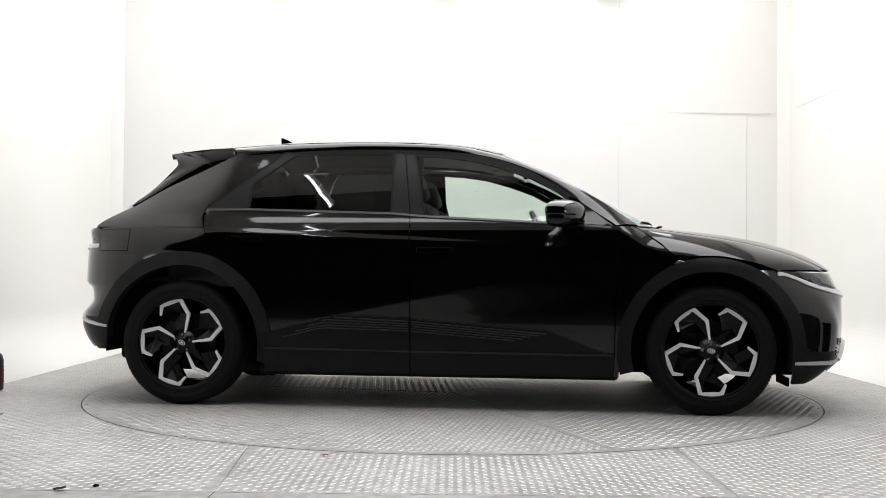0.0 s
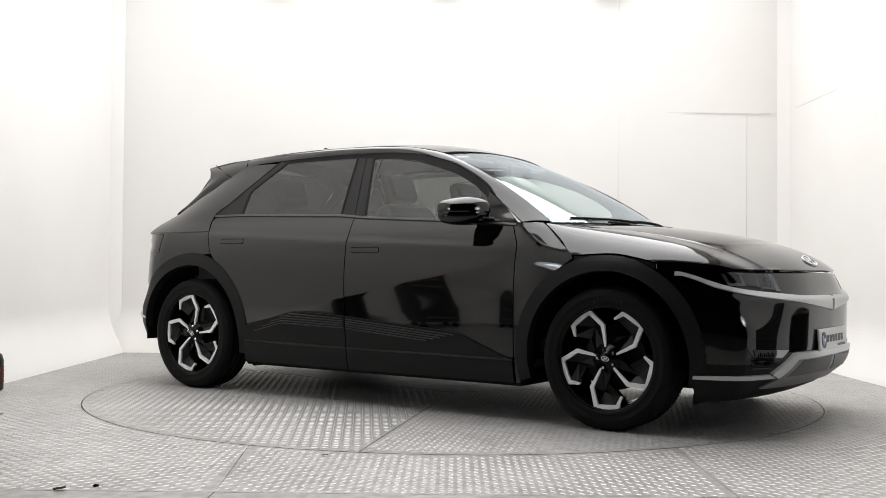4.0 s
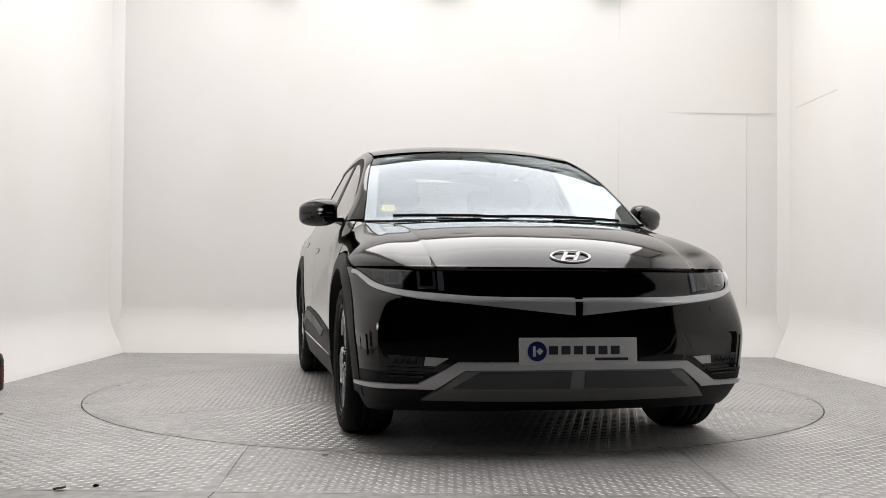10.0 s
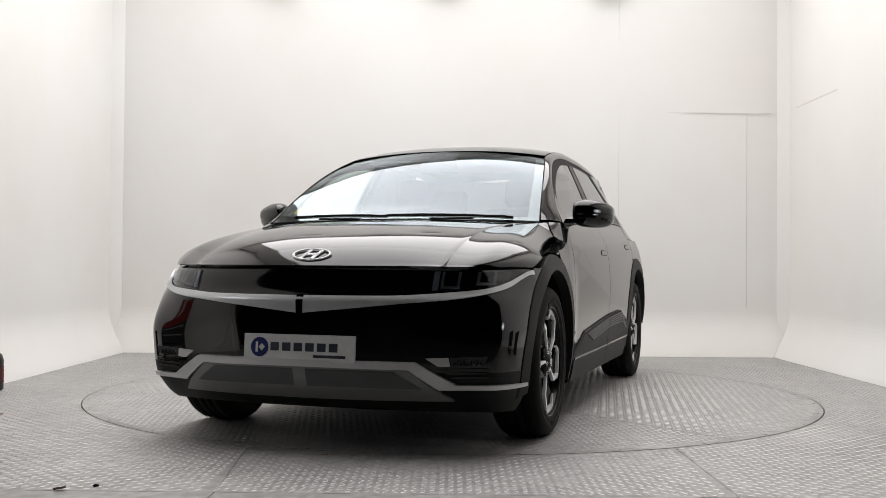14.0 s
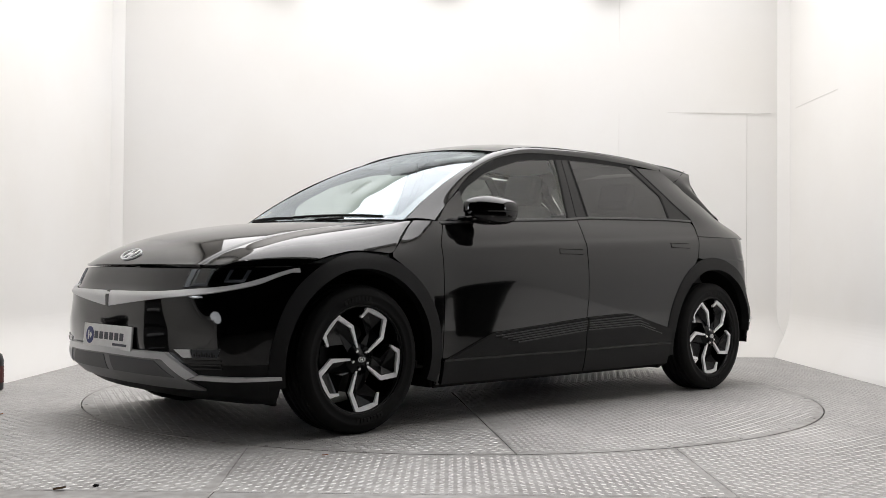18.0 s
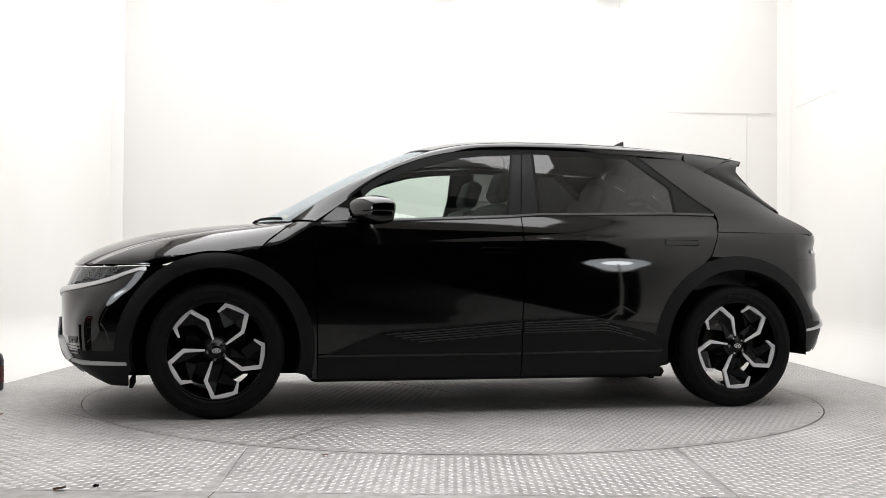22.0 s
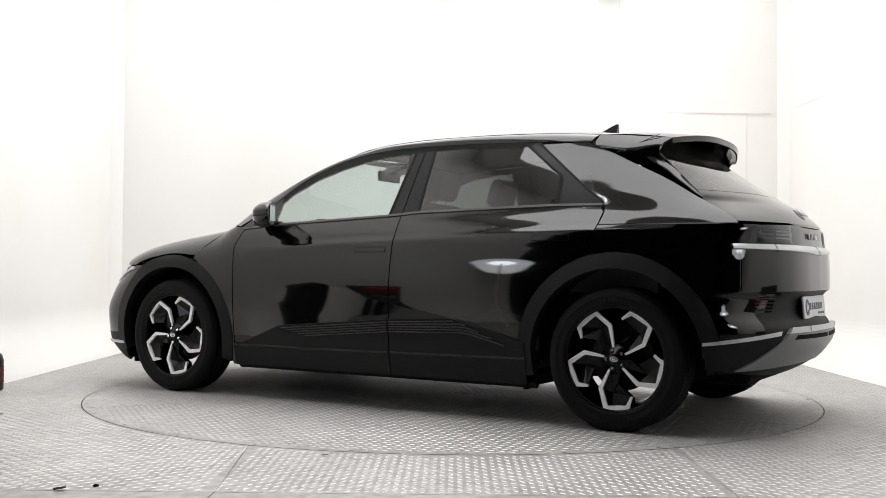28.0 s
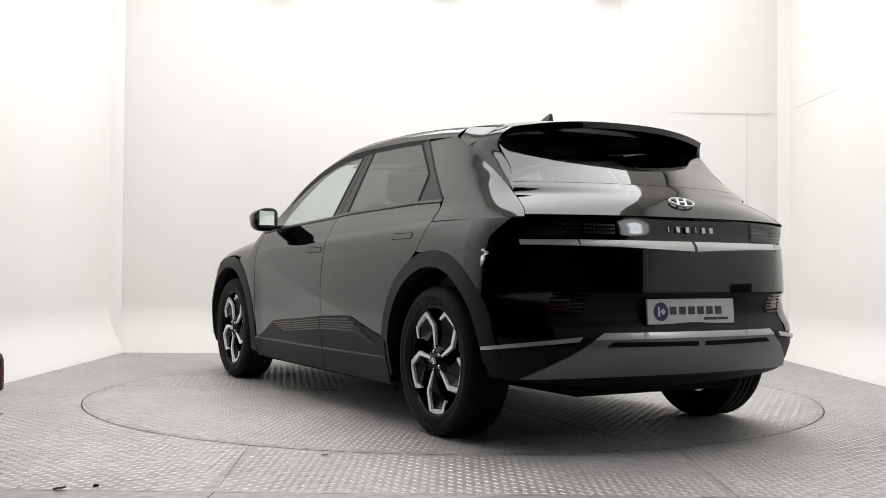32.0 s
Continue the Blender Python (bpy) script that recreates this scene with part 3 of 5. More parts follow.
def nose(phi, z):
    """A point of the front at the angle phi (0 centre, 90 side)."""
    q, f = nose_plan(phi, z)
    return np.array([XF + (nose_x(z) - XF) * float(q), side_w(z) * float(f), z])


def nose_phi_x(x, z):
    q = min(max((x - XF) / (nose_x(z) - XF), 0), 1)
    return float(np.interp(q, nose_plan(PHI, z)[0][::-1], PHI[::-1]))


def nose_phi_y(y, z):
    return float(np.interp(min(max(y / side_w(z), 0), 1), nose_plan(PHI, z)[1], PHI))


def tail(phi, z):
    q, f = tail_plan(phi, z)
    return np.array([XR(z) + (tail_x(z) - XR(z)) * float(q), side_w(z) * float(f), z])


def tail_phi_x(x, z):
    q = min(max((x - XR(z)) / (tail_x(z) - XR(z)), 0), 1)
    return float(np.interp(q, tail_plan(PHI, z)[0][::-1], PHI[::-1]))


def tail_phi_y(y, z):
    return float(np.interp(min(max(y / side_w(z), 0), 1), tail_plan(PHI, z)[1], PHI))


def mix(a, b, t):
    return np.asarray(a, float) * (1 - t) + np.asarray(b, float) * t


def flank(x, z, out=0.0):
    return np.array([x, half(x, z) + out, z])


car = tagged(new("car"), "glossy black electric hatchback with dark cladding on a turntable", "car")


def skin(name, fn, nu, nv, mat, parent=None, thick=0.014, mirror=False, label="", core=(0.0, 0.0, 0.62)):
    """A panel from a patch fn(u, v), with folded edges of the given thickness; mirror: the same on the other side of the car."""
    P = np.array([[fn(i / nu, j / nv) for j in range(nv + 1)] for i in range(nu + 1)], float)
    if mirror:
        P = P * np.array([1, -1, 1.0])
    du, dv = np.gradient(P, axis=0), np.gradient(P, axis=1)
    N = np.cross(du, dv)
    N /= np.linalg.norm(N, axis=2, keepdims=True) + 1e-9
    mid = P[nu // 2, nv // 2]
    flip = np.dot(N[nu // 2, nv // 2], mid - np.array(core)) < 0
    if flip:
        N = -N
    verts = P.reshape(-1, 3).tolist()
    at = lambda i, j: i * (nv + 1) + j
    faces, smooth = [], []
    for i in range(nu):
        for j in range(nv):
            f = (at(i, j), at(i + 1, j), at(i + 1, j + 1), at(i, j + 1))
            faces.append(f[::-1] if flip else f)
            smooth.append(True)
    ring = [(i, 0) for i in range(nu)] + [(nu, j) for j in range(nv)] + [(i, nv) for i in range(nu, 0, -1)] + [(0, j) for j in range(nv, 0, -1)]
    base = len(verts)
    for i, j in ring:
        verts.append(P[i, j].tolist())
        verts.append((P[i, j] - N[i, j] * thick).tolist())
    n = len(ring)
    for k in range(n):
        a, b = base + 2 * k, base + 2 * ((k + 1) % n)
        f = (a, a + 1, b + 1, b)
        faces.append(f[::-1] if flip else f)
        smooth.append(False)
    return mesh_part(name, verts, faces, mat, parent or car, label, smooth)


def both(name, fn, nu, nv, mat, parent=None, thick=0.014, label=""):
    return [skin(name, fn, nu, nv, mat, parent, thick, m, label) for m in (False, True)]




def ribbon(lo, hi):
    """A patch between two curves in x, z on the flank."""
    return lambda u, v: flank(*mix(lo(u), hi(u), v))


AF, AR = 0.515, 0.530          # outer radii of the arch cladding
HUB_Z = 0.357


def arch_x(z, front, rear_edge):
    r, c = (AF, 1.5) if front else (AR, -1.5)
    d = max(r * r - (z - HUB_Z) ** 2, 0)
    return c + (-1 if rear_edge else 1) * math.sqrt(d)


# ---------------------------------------------------------------- car: body panels
GAP = 0.003
# bonnet: a clamshell that folds over the wings down to the arches
bonnet_mid = path([(2.287, 0.806), (2.237, 0.856), (2.15, 0.901), (2.0, 0.956), (1.8, 1.000), (1.6, 1.029), (1.4, 1.046), (1.27, 1.05)])
bonnet_side = path([(1.852, 0.806), (1.765, 0.836), (1.66, 0.862), (1.52, 0.882), (1.40, 0.878), (1.335, 0.872), (1.22, 0.958), (1.100, 1.042)])


fold_x = smooth_fit(pch([0, 0.12, 0.3, 0.6, 0.8, 1.0], [2.19, 2.12, 1.94, 1.56, 1.33, 1.112]), 0, 1, 3)
mid_x = smooth_fit(lambda u: bonnet_mid(u)[0], 0, 1, 5)
mid_z = smooth_fit(lambda u: bonnet_mid(u)[1], 0, 1, 5)


def bonnet(u, v):
    s, w = (1 if v >= 0.5 else -1), abs(v - 0.5) * 2
    c, e = (mid_x(u), mid_z(u)), bonnet_side(u)
    fx = fold_x(u)
    fy, fz = fold_y(fx), fold_z(fx)
    if w <= 0.5:                                    # crowned centre
        t = w / 0.5
        n = nose(nose_phi_y(t * fy, 0.80), 0.80)
        k0 = (nose_x(0.80) - n[0]) / (nose_x(0.80) - nose(nose_phi_y(fy, 0.80), 0.80)[0])
        k = float(mix(k0, t ** 2.4, ease(u * 2)))
        return np.array([c[0] + (fx - c[0]) * k, s * fy * t, c[1] + (fz - c[1]) * t ** 2.8])
    t = ((w - 0.5) / 0.5) ** 1.7                    # shoulder from the fold down to the arch
    x = fx + (e[0] - fx) * t
    z = fz + (e[1] - fz) * (1 - math.cos(t * math.pi / 2))
    y = half(x, min(z, fold_z(x))) - 0.002
    return np.array([x, s * float(mix(fy, y, min(t * 6, 1.0))), z])


skin("bonnet", bonnet, 56, 96, PAINT)

# windscreen
ws_side = path([(1.115, 0.768, 1.05), (0.93, 0.735, 1.175), (0.70, 0.695, 1.305), (0.50, 0.657, 1.398), (0.30, 0.614, 1.470)])
ws_mid = path([(1.285, 1.06), (1.12, 1.135), (0.95, 1.228), (0.62, 1.402), (0.345, 1.514)])


def windscreen(u, v):
    w = 2 * v - 1
    s, c = ws_side(u), ws_mid(u)
    q = abs(w) ** 2.2
    return np.array([c[0] + (s[0] - c[0]) * q, s[1] * w, c[1] + (s[2] - c[1]) * q])


skin("windscreen", windscreen, 20, 32, SCREEN, thick=0.005, label="tinted laminated windscreen")

# roof
roof_z = pch([0.345, 0.2, 0.0, -0.3, -0.6, -0.9, -1.2, -1.36, -1.82], [1.518, 1.556, 1.583, 1.598, 1.600, 1.594, 1.577, 1.562, 1.505])
roof_y = pch([0.345, 0.0, -0.5, -1.0, -1.36], [0.617, 0.620, 0.618, 0.612, 0.606])


def roof(u, v):
    w = 2 * v - 1
    x = 0.34 + (-1.297 - 0.34) * u
    x += -0.045 * abs(w) ** 2.2 * (1 - u)
    return np.array([x, roof_y(x) * w, roof_z(x) - 0.05 * abs(w) ** 2.4])


skin("roof", roof, 30, 24, PAINT)

rail_lo = path([(0.985, 1.05), (0.86, 1.135), (0.738, 1.222), (0.657, 1.285), (0.496, 1.375), (0.334, 1.437), (0.172, 1.473), (0.01, 1.492), (-0.185, 1.501), (-0.5, 1.503), (-0.964, 1.489), (-1.262, 1.472)])
rail_hi = path([(1.105, 0.776, 1.056), (0.93, 0.741, 1.178), (0.70, 0.701, 1.309), (0.50, 0.663, 1.402)] + [(x, roof_y(x) + 0.005, roof_z(x) - 0.053) for x in (0.28, 0.0, -0.5, -1.0, -1.297)])


def roof_rail(u, v):
    lo = flank(*rail_lo(u))
    hi = rail_hi(u)
    p = mix(lo, hi, v)
    bulge = 0.008 * math.sin(math.pi * v)
    return p + np.array([0, bulge * 0.8, bulge * 0.6])


both("roof_rail", roof_rail, 50, 6, PAINT)

# doors
def front_edge(z):
    return float(np.interp(z, [0.2, 0.4, 0.8, 0.93, 1.05], [0.969, 0.974, 0.982, 0.986, 0.93]))


def belt(x):
    return float(np.interp(x, [-1.36, -1.118, -0.297, -0.105, 0.56, 0.95], [1.135, 1.137, 1.116, 1.100, 1.068, 1.04])) - 0.008


def split(z):
    return float(np.interp(z, [0.2, 0.6, 1.09], [-0.167, -0.172, -0.187]))


def front_door(u, v):
    x = front_edge(0.7) + (split(0.7) - front_edge(0.7)) * u
    z = 0.30 + (belt(x) - 0.30) * v
    x = front_edge(z) - GAP + (split(z) + GAP - front_edge(z) + GAP) * u
    return flank(x, z)


def rear_edge(z):
    if z < 0.72:
        return arch_x(max(z, 0.3), False, False)
    return float(np.interp(z, [0.72, 0.8, 0.891, 1.017, 1.095, 1.14], [-1.112, -1.24, -1.331, -1.39, -1.409, -1.37]))


def rear_door(u, v):
    z = 0.30 + (belt(-0.19 - 1.15 * u) - 0.30) * v
    x = split(z) - GAP + (rear_edge(z) + GAP - split(z) + GAP) * u
    return flank(x, z)


front_doors = both("front_door", front_door, 44, 90, PAINT)
rear_doors = both("rear_door", rear_door, 44, 90, PAINT)

# wing behind the front arch
def wing(u, v):
    z = 0.20 + (1.045 - 0.20) * v
    x1 = front_edge(z) + GAP
    x2 = arch_x(max(z, 0.30), True, True) + 0.01 if z < 0.80 else float(np.interp(z, [0.80, 0.862, 1.034, 1.045], [1.235, 1.328, 1.108, 1.085]))
    return flank(x1 + max(x2 - x1, 0.012) * u, z)


both("wing", wing, 8, 40, PAINT)

# rear quarter: upper with the pillar, lower down to the arch


def upper_quarter(u, v):
    z = 1.03 + (1.474 - 1.03) * v
    return flank(q_front(z) - GAP + (q_rear(z) - q_front(z) + GAP) * u, z)


both("upper_quarter_panel", upper_quarter, 36, 30, PAINT)


def lower_quarter(u, v):
    z0 = 0.50 + (1.024 - 0.50) * v
    phi0 = tail_phi_y(0.70, z0)
    xe = rear_edge(z0) - GAP if z0 > HUB_Z + AR * 0.985 else arch_x(z0, False, True)
    phi1 = tail_phi_x(min(xe, XR(z0)), z0)
    share = 1 - 0.3 * min(max((xe - XR(z0)) / 0.4, 0.0), 1.0)
    if u <= share:
        return tail(phi0 + (phi1 - phi0) * u / share, z0)
    return flank(XR(z0) + (xe - XR(z0)) * (u - share) / (1 - share), z0)


both("lower_quarter_panel", lower_quarter, 50, 44, PAINT)

# front bands
def nose_band(z_lo, z_hi, end, start=0.0, out=0.0):
    """Band of the front between two heights (functions of y), from the angle start to the x where it ends."""
    def fn(u, v):
        w = 2 * u - 1 if start == 0.0 else u
        y = 0.0
        for _ in range(4):
            z = z_lo(y) + (z_hi(y) - z_lo(y)) * v
            a = start + (nose_phi_x(end(z), z) - start) * abs(w)
            y = nose(a, z)[1]
        p = nose(a, z)
        if out:
            q = nose(a + 0.01, z) - nose(a - 0.01, z)
            p = p + np.array([q[1], -q[0], 0]) / (np.hypot(q[0], q[1]) + 1e-9) * out
        if w < 0:
            p[1] = -p[1]
        return p
    return fn


lamp_top = pch([0, 0.4, 0.65, 0.77, 0.84, 0.9], [0.797, 0.793, 0.793, 0.797, 0.800, 0.803])
strip_top = pch([0, 0.39, 0.63, 0.76, 0.81, 0.85, 0.9], [0.679, 0.682, 0.697, 0.712, 0.727, 0.75, 0.795])
strip_bot = pch([0, 0.27, 0.51, 0.71, 0.80, 0.85, 0.9], [0.602, 0.630, 0.655, 0.679, 0.700, 0.722, 0.775])
lamp_end = lambda z: 1.858
arch_end = lambda z: max(arch_x(z, True, False), 1.6)

skin("headlamp_band", nose_band(lambda y: strip_top(y) - 0.004, lambda y: lamp_top(y) - 0.004, lamp_end, out=-0.012), 64, 6, GLOSSB, label="gloss black lamp band")
skin("front_bumper", nose_band(lambda y: 0.36, lambda y: strip_bot(y) + 0.003, arch_end), 80, 24, PAINT)
skin("front_bumper_upper", nose_band(lambda y: strip_bot(y), lambda y: lamp_top(y), lambda z: max(arch_x(z, True, False), 1.6), start=nose_phi_x(1.862, 0.75)), 8, 8, PAINT)
skin("front_bumper_upper", nose_band(lambda y: strip_bot(y), lambda y: lamp_top(y), lambda z: max(arch_x(z, True, False), 1.6), start=nose_phi_x(1.862, 0.75)), 8, 8, PAINT, mirror=True)
skin("silver_strip", nose_band(strip_bot, strip_top, lamp_end, out=0.008), 80, 5, SILVER, label="satin silver strip under the lamp band")
skin("lower_bumper", nose_band(lambda y: 0.175, lambda y: 0.36, lambda z: 1.945), 64, 10, CLAD)

# rear bands
def tail_band(z_lo, z_hi, y_end, out=0.0, x_end=None):
    def fn(u, v):
        w = 2 * u - 1
        y = 0.0
        for _ in range(4):
            z = z_lo(y) + (z_hi(y) - z_lo(y)) * v
            a = (tail_phi_x(x_end, z) if x_end else tail_phi_y(y_end, z)) * abs(w)
            y = tail(a, z)[1]
        p = tail(a, z)
        if out:
            q = tail(a + 0.01, z) - tail(max(a - 0.01, 0), z)
            n = np.array([-q[1], q[0], 0]) / (np.hypot(q[0], q[1]) + 1e-9)
            p = p + n * (out if n[0] < 0 or a > 0.5 else -out)
        if w < 0:
            p[1] = -p[1]
        return p
    return fn


skin("tail_lamp_band", tail_band(lambda y: 0.93, lambda y: 1.036 - 0.02 * (y / 0.8) ** 2, 0.80, -0.006), 60, 6, GLOSSB, label="gloss black tail lamp band")
rear_strip = pch([0, 0.5, 0.8], [0.885, 0.902, 0.908])
skin("rear_silver_strip", tail_band(rear_strip, lambda y: 0.93, 0.80, 0.006), 60, 4, SILVER, label="satin silver strip under the tail lamps")
skin("tailgate", tail_band(lambda y: 0.70, lambda y: rear_strip(y) + 0.002, 0.70), 50, 8, PAINT)
skin("rear_bumper", tail_band(lambda y: 0.47, lambda y: 0.698, 0.86, -0.006, x_end=-2.02), 60, 10, CLAD)
skin("rear_lower_bumper", tail_band(lambda y: 0.262 + 0.062 * (y / 0.9) ** 2, lambda y: 0.47, 0.915, x_end=-1.955), 60, 10, CLAD)

# tailgate slope with the rear screen
tail_slope = pch([1.04, 1.10, 1.20, 1.30, 1.40, 1.50], [-2.262, -2.205, -2.045, -1.89, -1.745, -1.61])


def slope_y(z):
    return half(q_rear(min(z, 1.472)), min(z, 1.472)) - 0.004


win_x = pch([1.165, 1.29, 1.41, 1.49], [-1.884, -1.75, -1.632, -1.56])
win_y = pch([1.165, 1.29, 1.41, 1.49], [0.722, 0.658, 0.648, 0.61])


def hatch_edge(z):
    """Outer edge of the hatch: the seam below, the inner edge of the spoiler fairing above."""
    k = ease((z - 1.13) / 0.05)
    return mix((q_rear(min(z, 1.472)), slope_y(z)), (win_x(z), win_y(z)), k)


def tailgate_slope(z0, z1):
    def fn(u, v):
        w = 2 * u - 1
        z = z0 + (z1 - z0) * v
        xe, ye = hatch_edge(z)
        return np.array([tail_slope(z) + (xe - tail_slope(z)) * abs(w) ** 2.3, ye * w, z])
    return fn


skin("tailgate_upper", tailgate_slope(1.04, 1.199), 48, 14, PAINT)
skin("rear_screen", tailgate_slope(1.201, 1.49), 40, 20, PRIVACY, thick=0.005, label="black tinted rear screen")


def spoiler(u, v):
    """Roof spoiler from the roof's rear edge to the trailing edge."""
    w = 2 * v - 1
    xe = -1.79 + 0.10 * abs(w) ** 2.5
    x = -1.302 + (xe + 1.302) * u
    ye = 0.612 - 0.010 * u
    zf, zr = roof_z(-1.30) - 0.05 * abs(w) ** 2.4, 1.526 - 0.046 * abs(w) ** 2.4
    return np.array([x, ye * w, zf + (zr - zf) * u + 0.008 * math.sin(math.pi * u)])


skin("roof_spoiler", spoiler, 18, 48, PAINT, thick=0.03)
skin("spoiler_underside", lambda u, v: spoiler(0.35 + 0.62 * u, v) - np.array([0, 0, 0.032 + 0.03 * (1 - u)]), 10, 24, GLOSSB, thick=0.004, core=(-1.5, 0, 3.0))
# side fairing of the spoiler: from the hatch seam in to the edge of the rear screen
fair_out = path([(-1.302, 0.612, 1.5195), (-1.285, 0.648, 1.472), (-1.413, 0.671, 1.40), (-1.618, 0.689, 1.30), (-1.80, 0.710, 1.20), (-1.872, 0.722, 1.165)])
fair_in = path([tuple(spoiler(1.0, 1.0)), (-1.645, 0.636, 1.445), (-1.632, 0.650, 1.41), (-1.75, 0.662, 1.29), (-1.85, 0.700, 1.195), (-1.884, 0.722, 1.163)])


def fairing(u, v):
    p = mix(fair_out(u), fair_in(u), v)
    return p + np.array([0, 0.012, 0.010]) * math.sin(math.pi * v) * math.sin(math.pi * u)


both("spoiler_fairing", fairing, 30, 14, PAINT, thick=0.02)
both("spoiler_seam", lambda u, v: mix((-1.418, 0.676, 1.404), (-1.62, 0.605, 1.494), u) + np.array([-0.004 * v, 0.004, 0.003 + 0.004 * v]), 10, 1, SEAL, thick=0.004)

# arch cladding
def arch(cx, r_in, r_out, a0, a1):
    def fn(u, v):
        a = radians(a0 + (a1 - a0) * u)
        r = r_in + (r_out - r_in) * v
        x, z = cx + r * math.cos(a), HUB_Z + r * math.sin(a)
        z = max(z, 0.2)
        return flank(x, z, 0.010 - 0.006 * v)
    return fn


both("front_arch_cladding", arch(1.5, 0.438, AF, -14, 196), 60, 4, CLAD, thick=0.05)
both("rear_arch_cladding", arch(-1.5, 0.450, AR, -13, 177), 60, 4, CLAD, thick=0.05)

# sill and door cladding
clad_f = line([(0.968, 0.318), (0.876, 0.348), (0.612, 0.453), (-0.165, 0.513)])
clad_r = line([(-0.175, 0.515), (-0.574, 0.532), (-1.0, 0.425)])
both("door_cladding", lambda u, v: flank(*mix((0.968 - 1.135 * u, 0.20), (0.968 - 1.135 * u, float(np.interp(0.968 - 1.135 * u, [-0.165, 0.612, 0.876, 0.968], [0.513, 0.453, 0.348, 0.318]))), v), 0.012), 30, 12, CLAD)
both("door_cladding", lambda u, v: flank(*mix((-0.174 - 0.84 * u, 0.20), (-0.174 - 0.84 * u, float(np.interp(-0.174 - 0.84 * u, [-1.02, -0.574, -0.174], [0.42, 0.532, 0.515]))), v), 0.012), 30, 12, CLAD)

# windows
both("front_window", ribbon(line([(0.72, 1.066), (-0.105, 1.1)]), line([(0.72, 1.19), (0.654, 1.246), (0.493, 1.33), (0.333, 1.386), (0.171, 1.43), (0.01, 1.452), (-0.177, 1.463)])), 24, 10, CLEAR, car, 0.004)
both("rear_window", ribbon(line([(-0.297, 1.113), (-1.143, 1.138)]), line([(-0.306, 1.473), (-0.64, 1.473), (-0.90, 1.466), (-1.02, 1.376), (-1.138, 1.286)])), 24, 10, PRIVACY, None, 0.004)
both("pillar_trim", ribbon(line([(-0.105, 1.095), (-0.185, 1.098)]), line([(-0.177, 1.468), (-0.236, 1.47)])), 4, 10, SATINB)
both("pillar_trim", ribbon(line([(-0.191, 1.098), (-0.297, 1.11)]), line([(-0.242, 1.47), (-0.306, 1.475)])), 4, 10, SATINB)
both("pillar_backing", lambda u, v: flank(-0.13 - 0.14 * u, 1.085 + 0.40 * v, -0.012), 4, 10, UNDER)
both("mirror_sail", ribbon(line([(0.965, 1.045), (0.72, 1.066)]), line([(0.85, 1.14), (0.72, 1.225)])), 6, 6, GLOSSB)
both("window_frame", ribbon(line([(0.72, 1.19), (0.654, 1.246), (0.493, 1.33), (0.333, 1.386), (0.171, 1.43), (0.01, 1.452), (-0.177, 1.463), (-0.306, 1.473), (-0.64, 1.473), (-0.90, 1.466)]),
                            line([(0.72, 1.235), (0.657, 1.283), (0.496, 1.373), (0.334, 1.435), (0.172, 1.471), (0.01, 1.490), (-0.185, 1.499), (-0.31, 1.502), (-0.64, 1.502), (-0.955, 1.486)])), 50, 3, SEAL)
both("quarter_trim", ribbon(line([(-0.90, 1.466), (-1.138, 1.286), (-1.143, 1.138)]), line([(-0.958, 1.486), (-1.27, 1.232), (-1.392, 1.138)])), 20, 4, SATINB)

# black seals and shut lines round the side glass
both("window_seal", lambda u, v: flank(*mix(line([(-0.893, 1.470), (-1.130, 1.288), (-1.136, 1.140)])(u), line([(-0.912, 1.470), (-1.150, 1.288), (-1.153, 1.140)])(u), v), 0.003), 20, 1, SEAL, thick=0.006)
both("window_seal", lambda u, v: flank(*mix((-0.290, 1.114), (-0.299, 1.474), u), 0.003) + np.array([-0.014 * v, 0, 0]), 10, 1, SEAL, thick=0.006)
both("window_seal", lambda u, v: flank(*mix((-0.112, 1.10), (-0.184, 1.466), u), 0.003) + np.array([0.014 * v, 0, 0]), 10, 1, SEAL, thick=0.006)
both("shut_line", lambda u, v: flank(*mix(line([(-0.950, 1.490), (-1.262, 1.236), (-1.390, 1.140)])(u), line([(-0.966, 1.490), (-1.278, 1.236), (-1.406, 1.142)])(u), v), 0.002), 24, 1, SEAL, thick=0.004)
both("shut_line", lambda u, v: flank(-1.40 - 0.64 * u, 1.0225 + 0.009 * v, -0.002), 24, 1, SEAL, thick=0.006)
both("belt_seal", lambda u, v: flank(0.95 - 2.33 * u, belt(0.95 - 2.33 * u) - 0.006 + 0.006 * v, 0.0015), 40, 1, SEAL, thick=0.006)

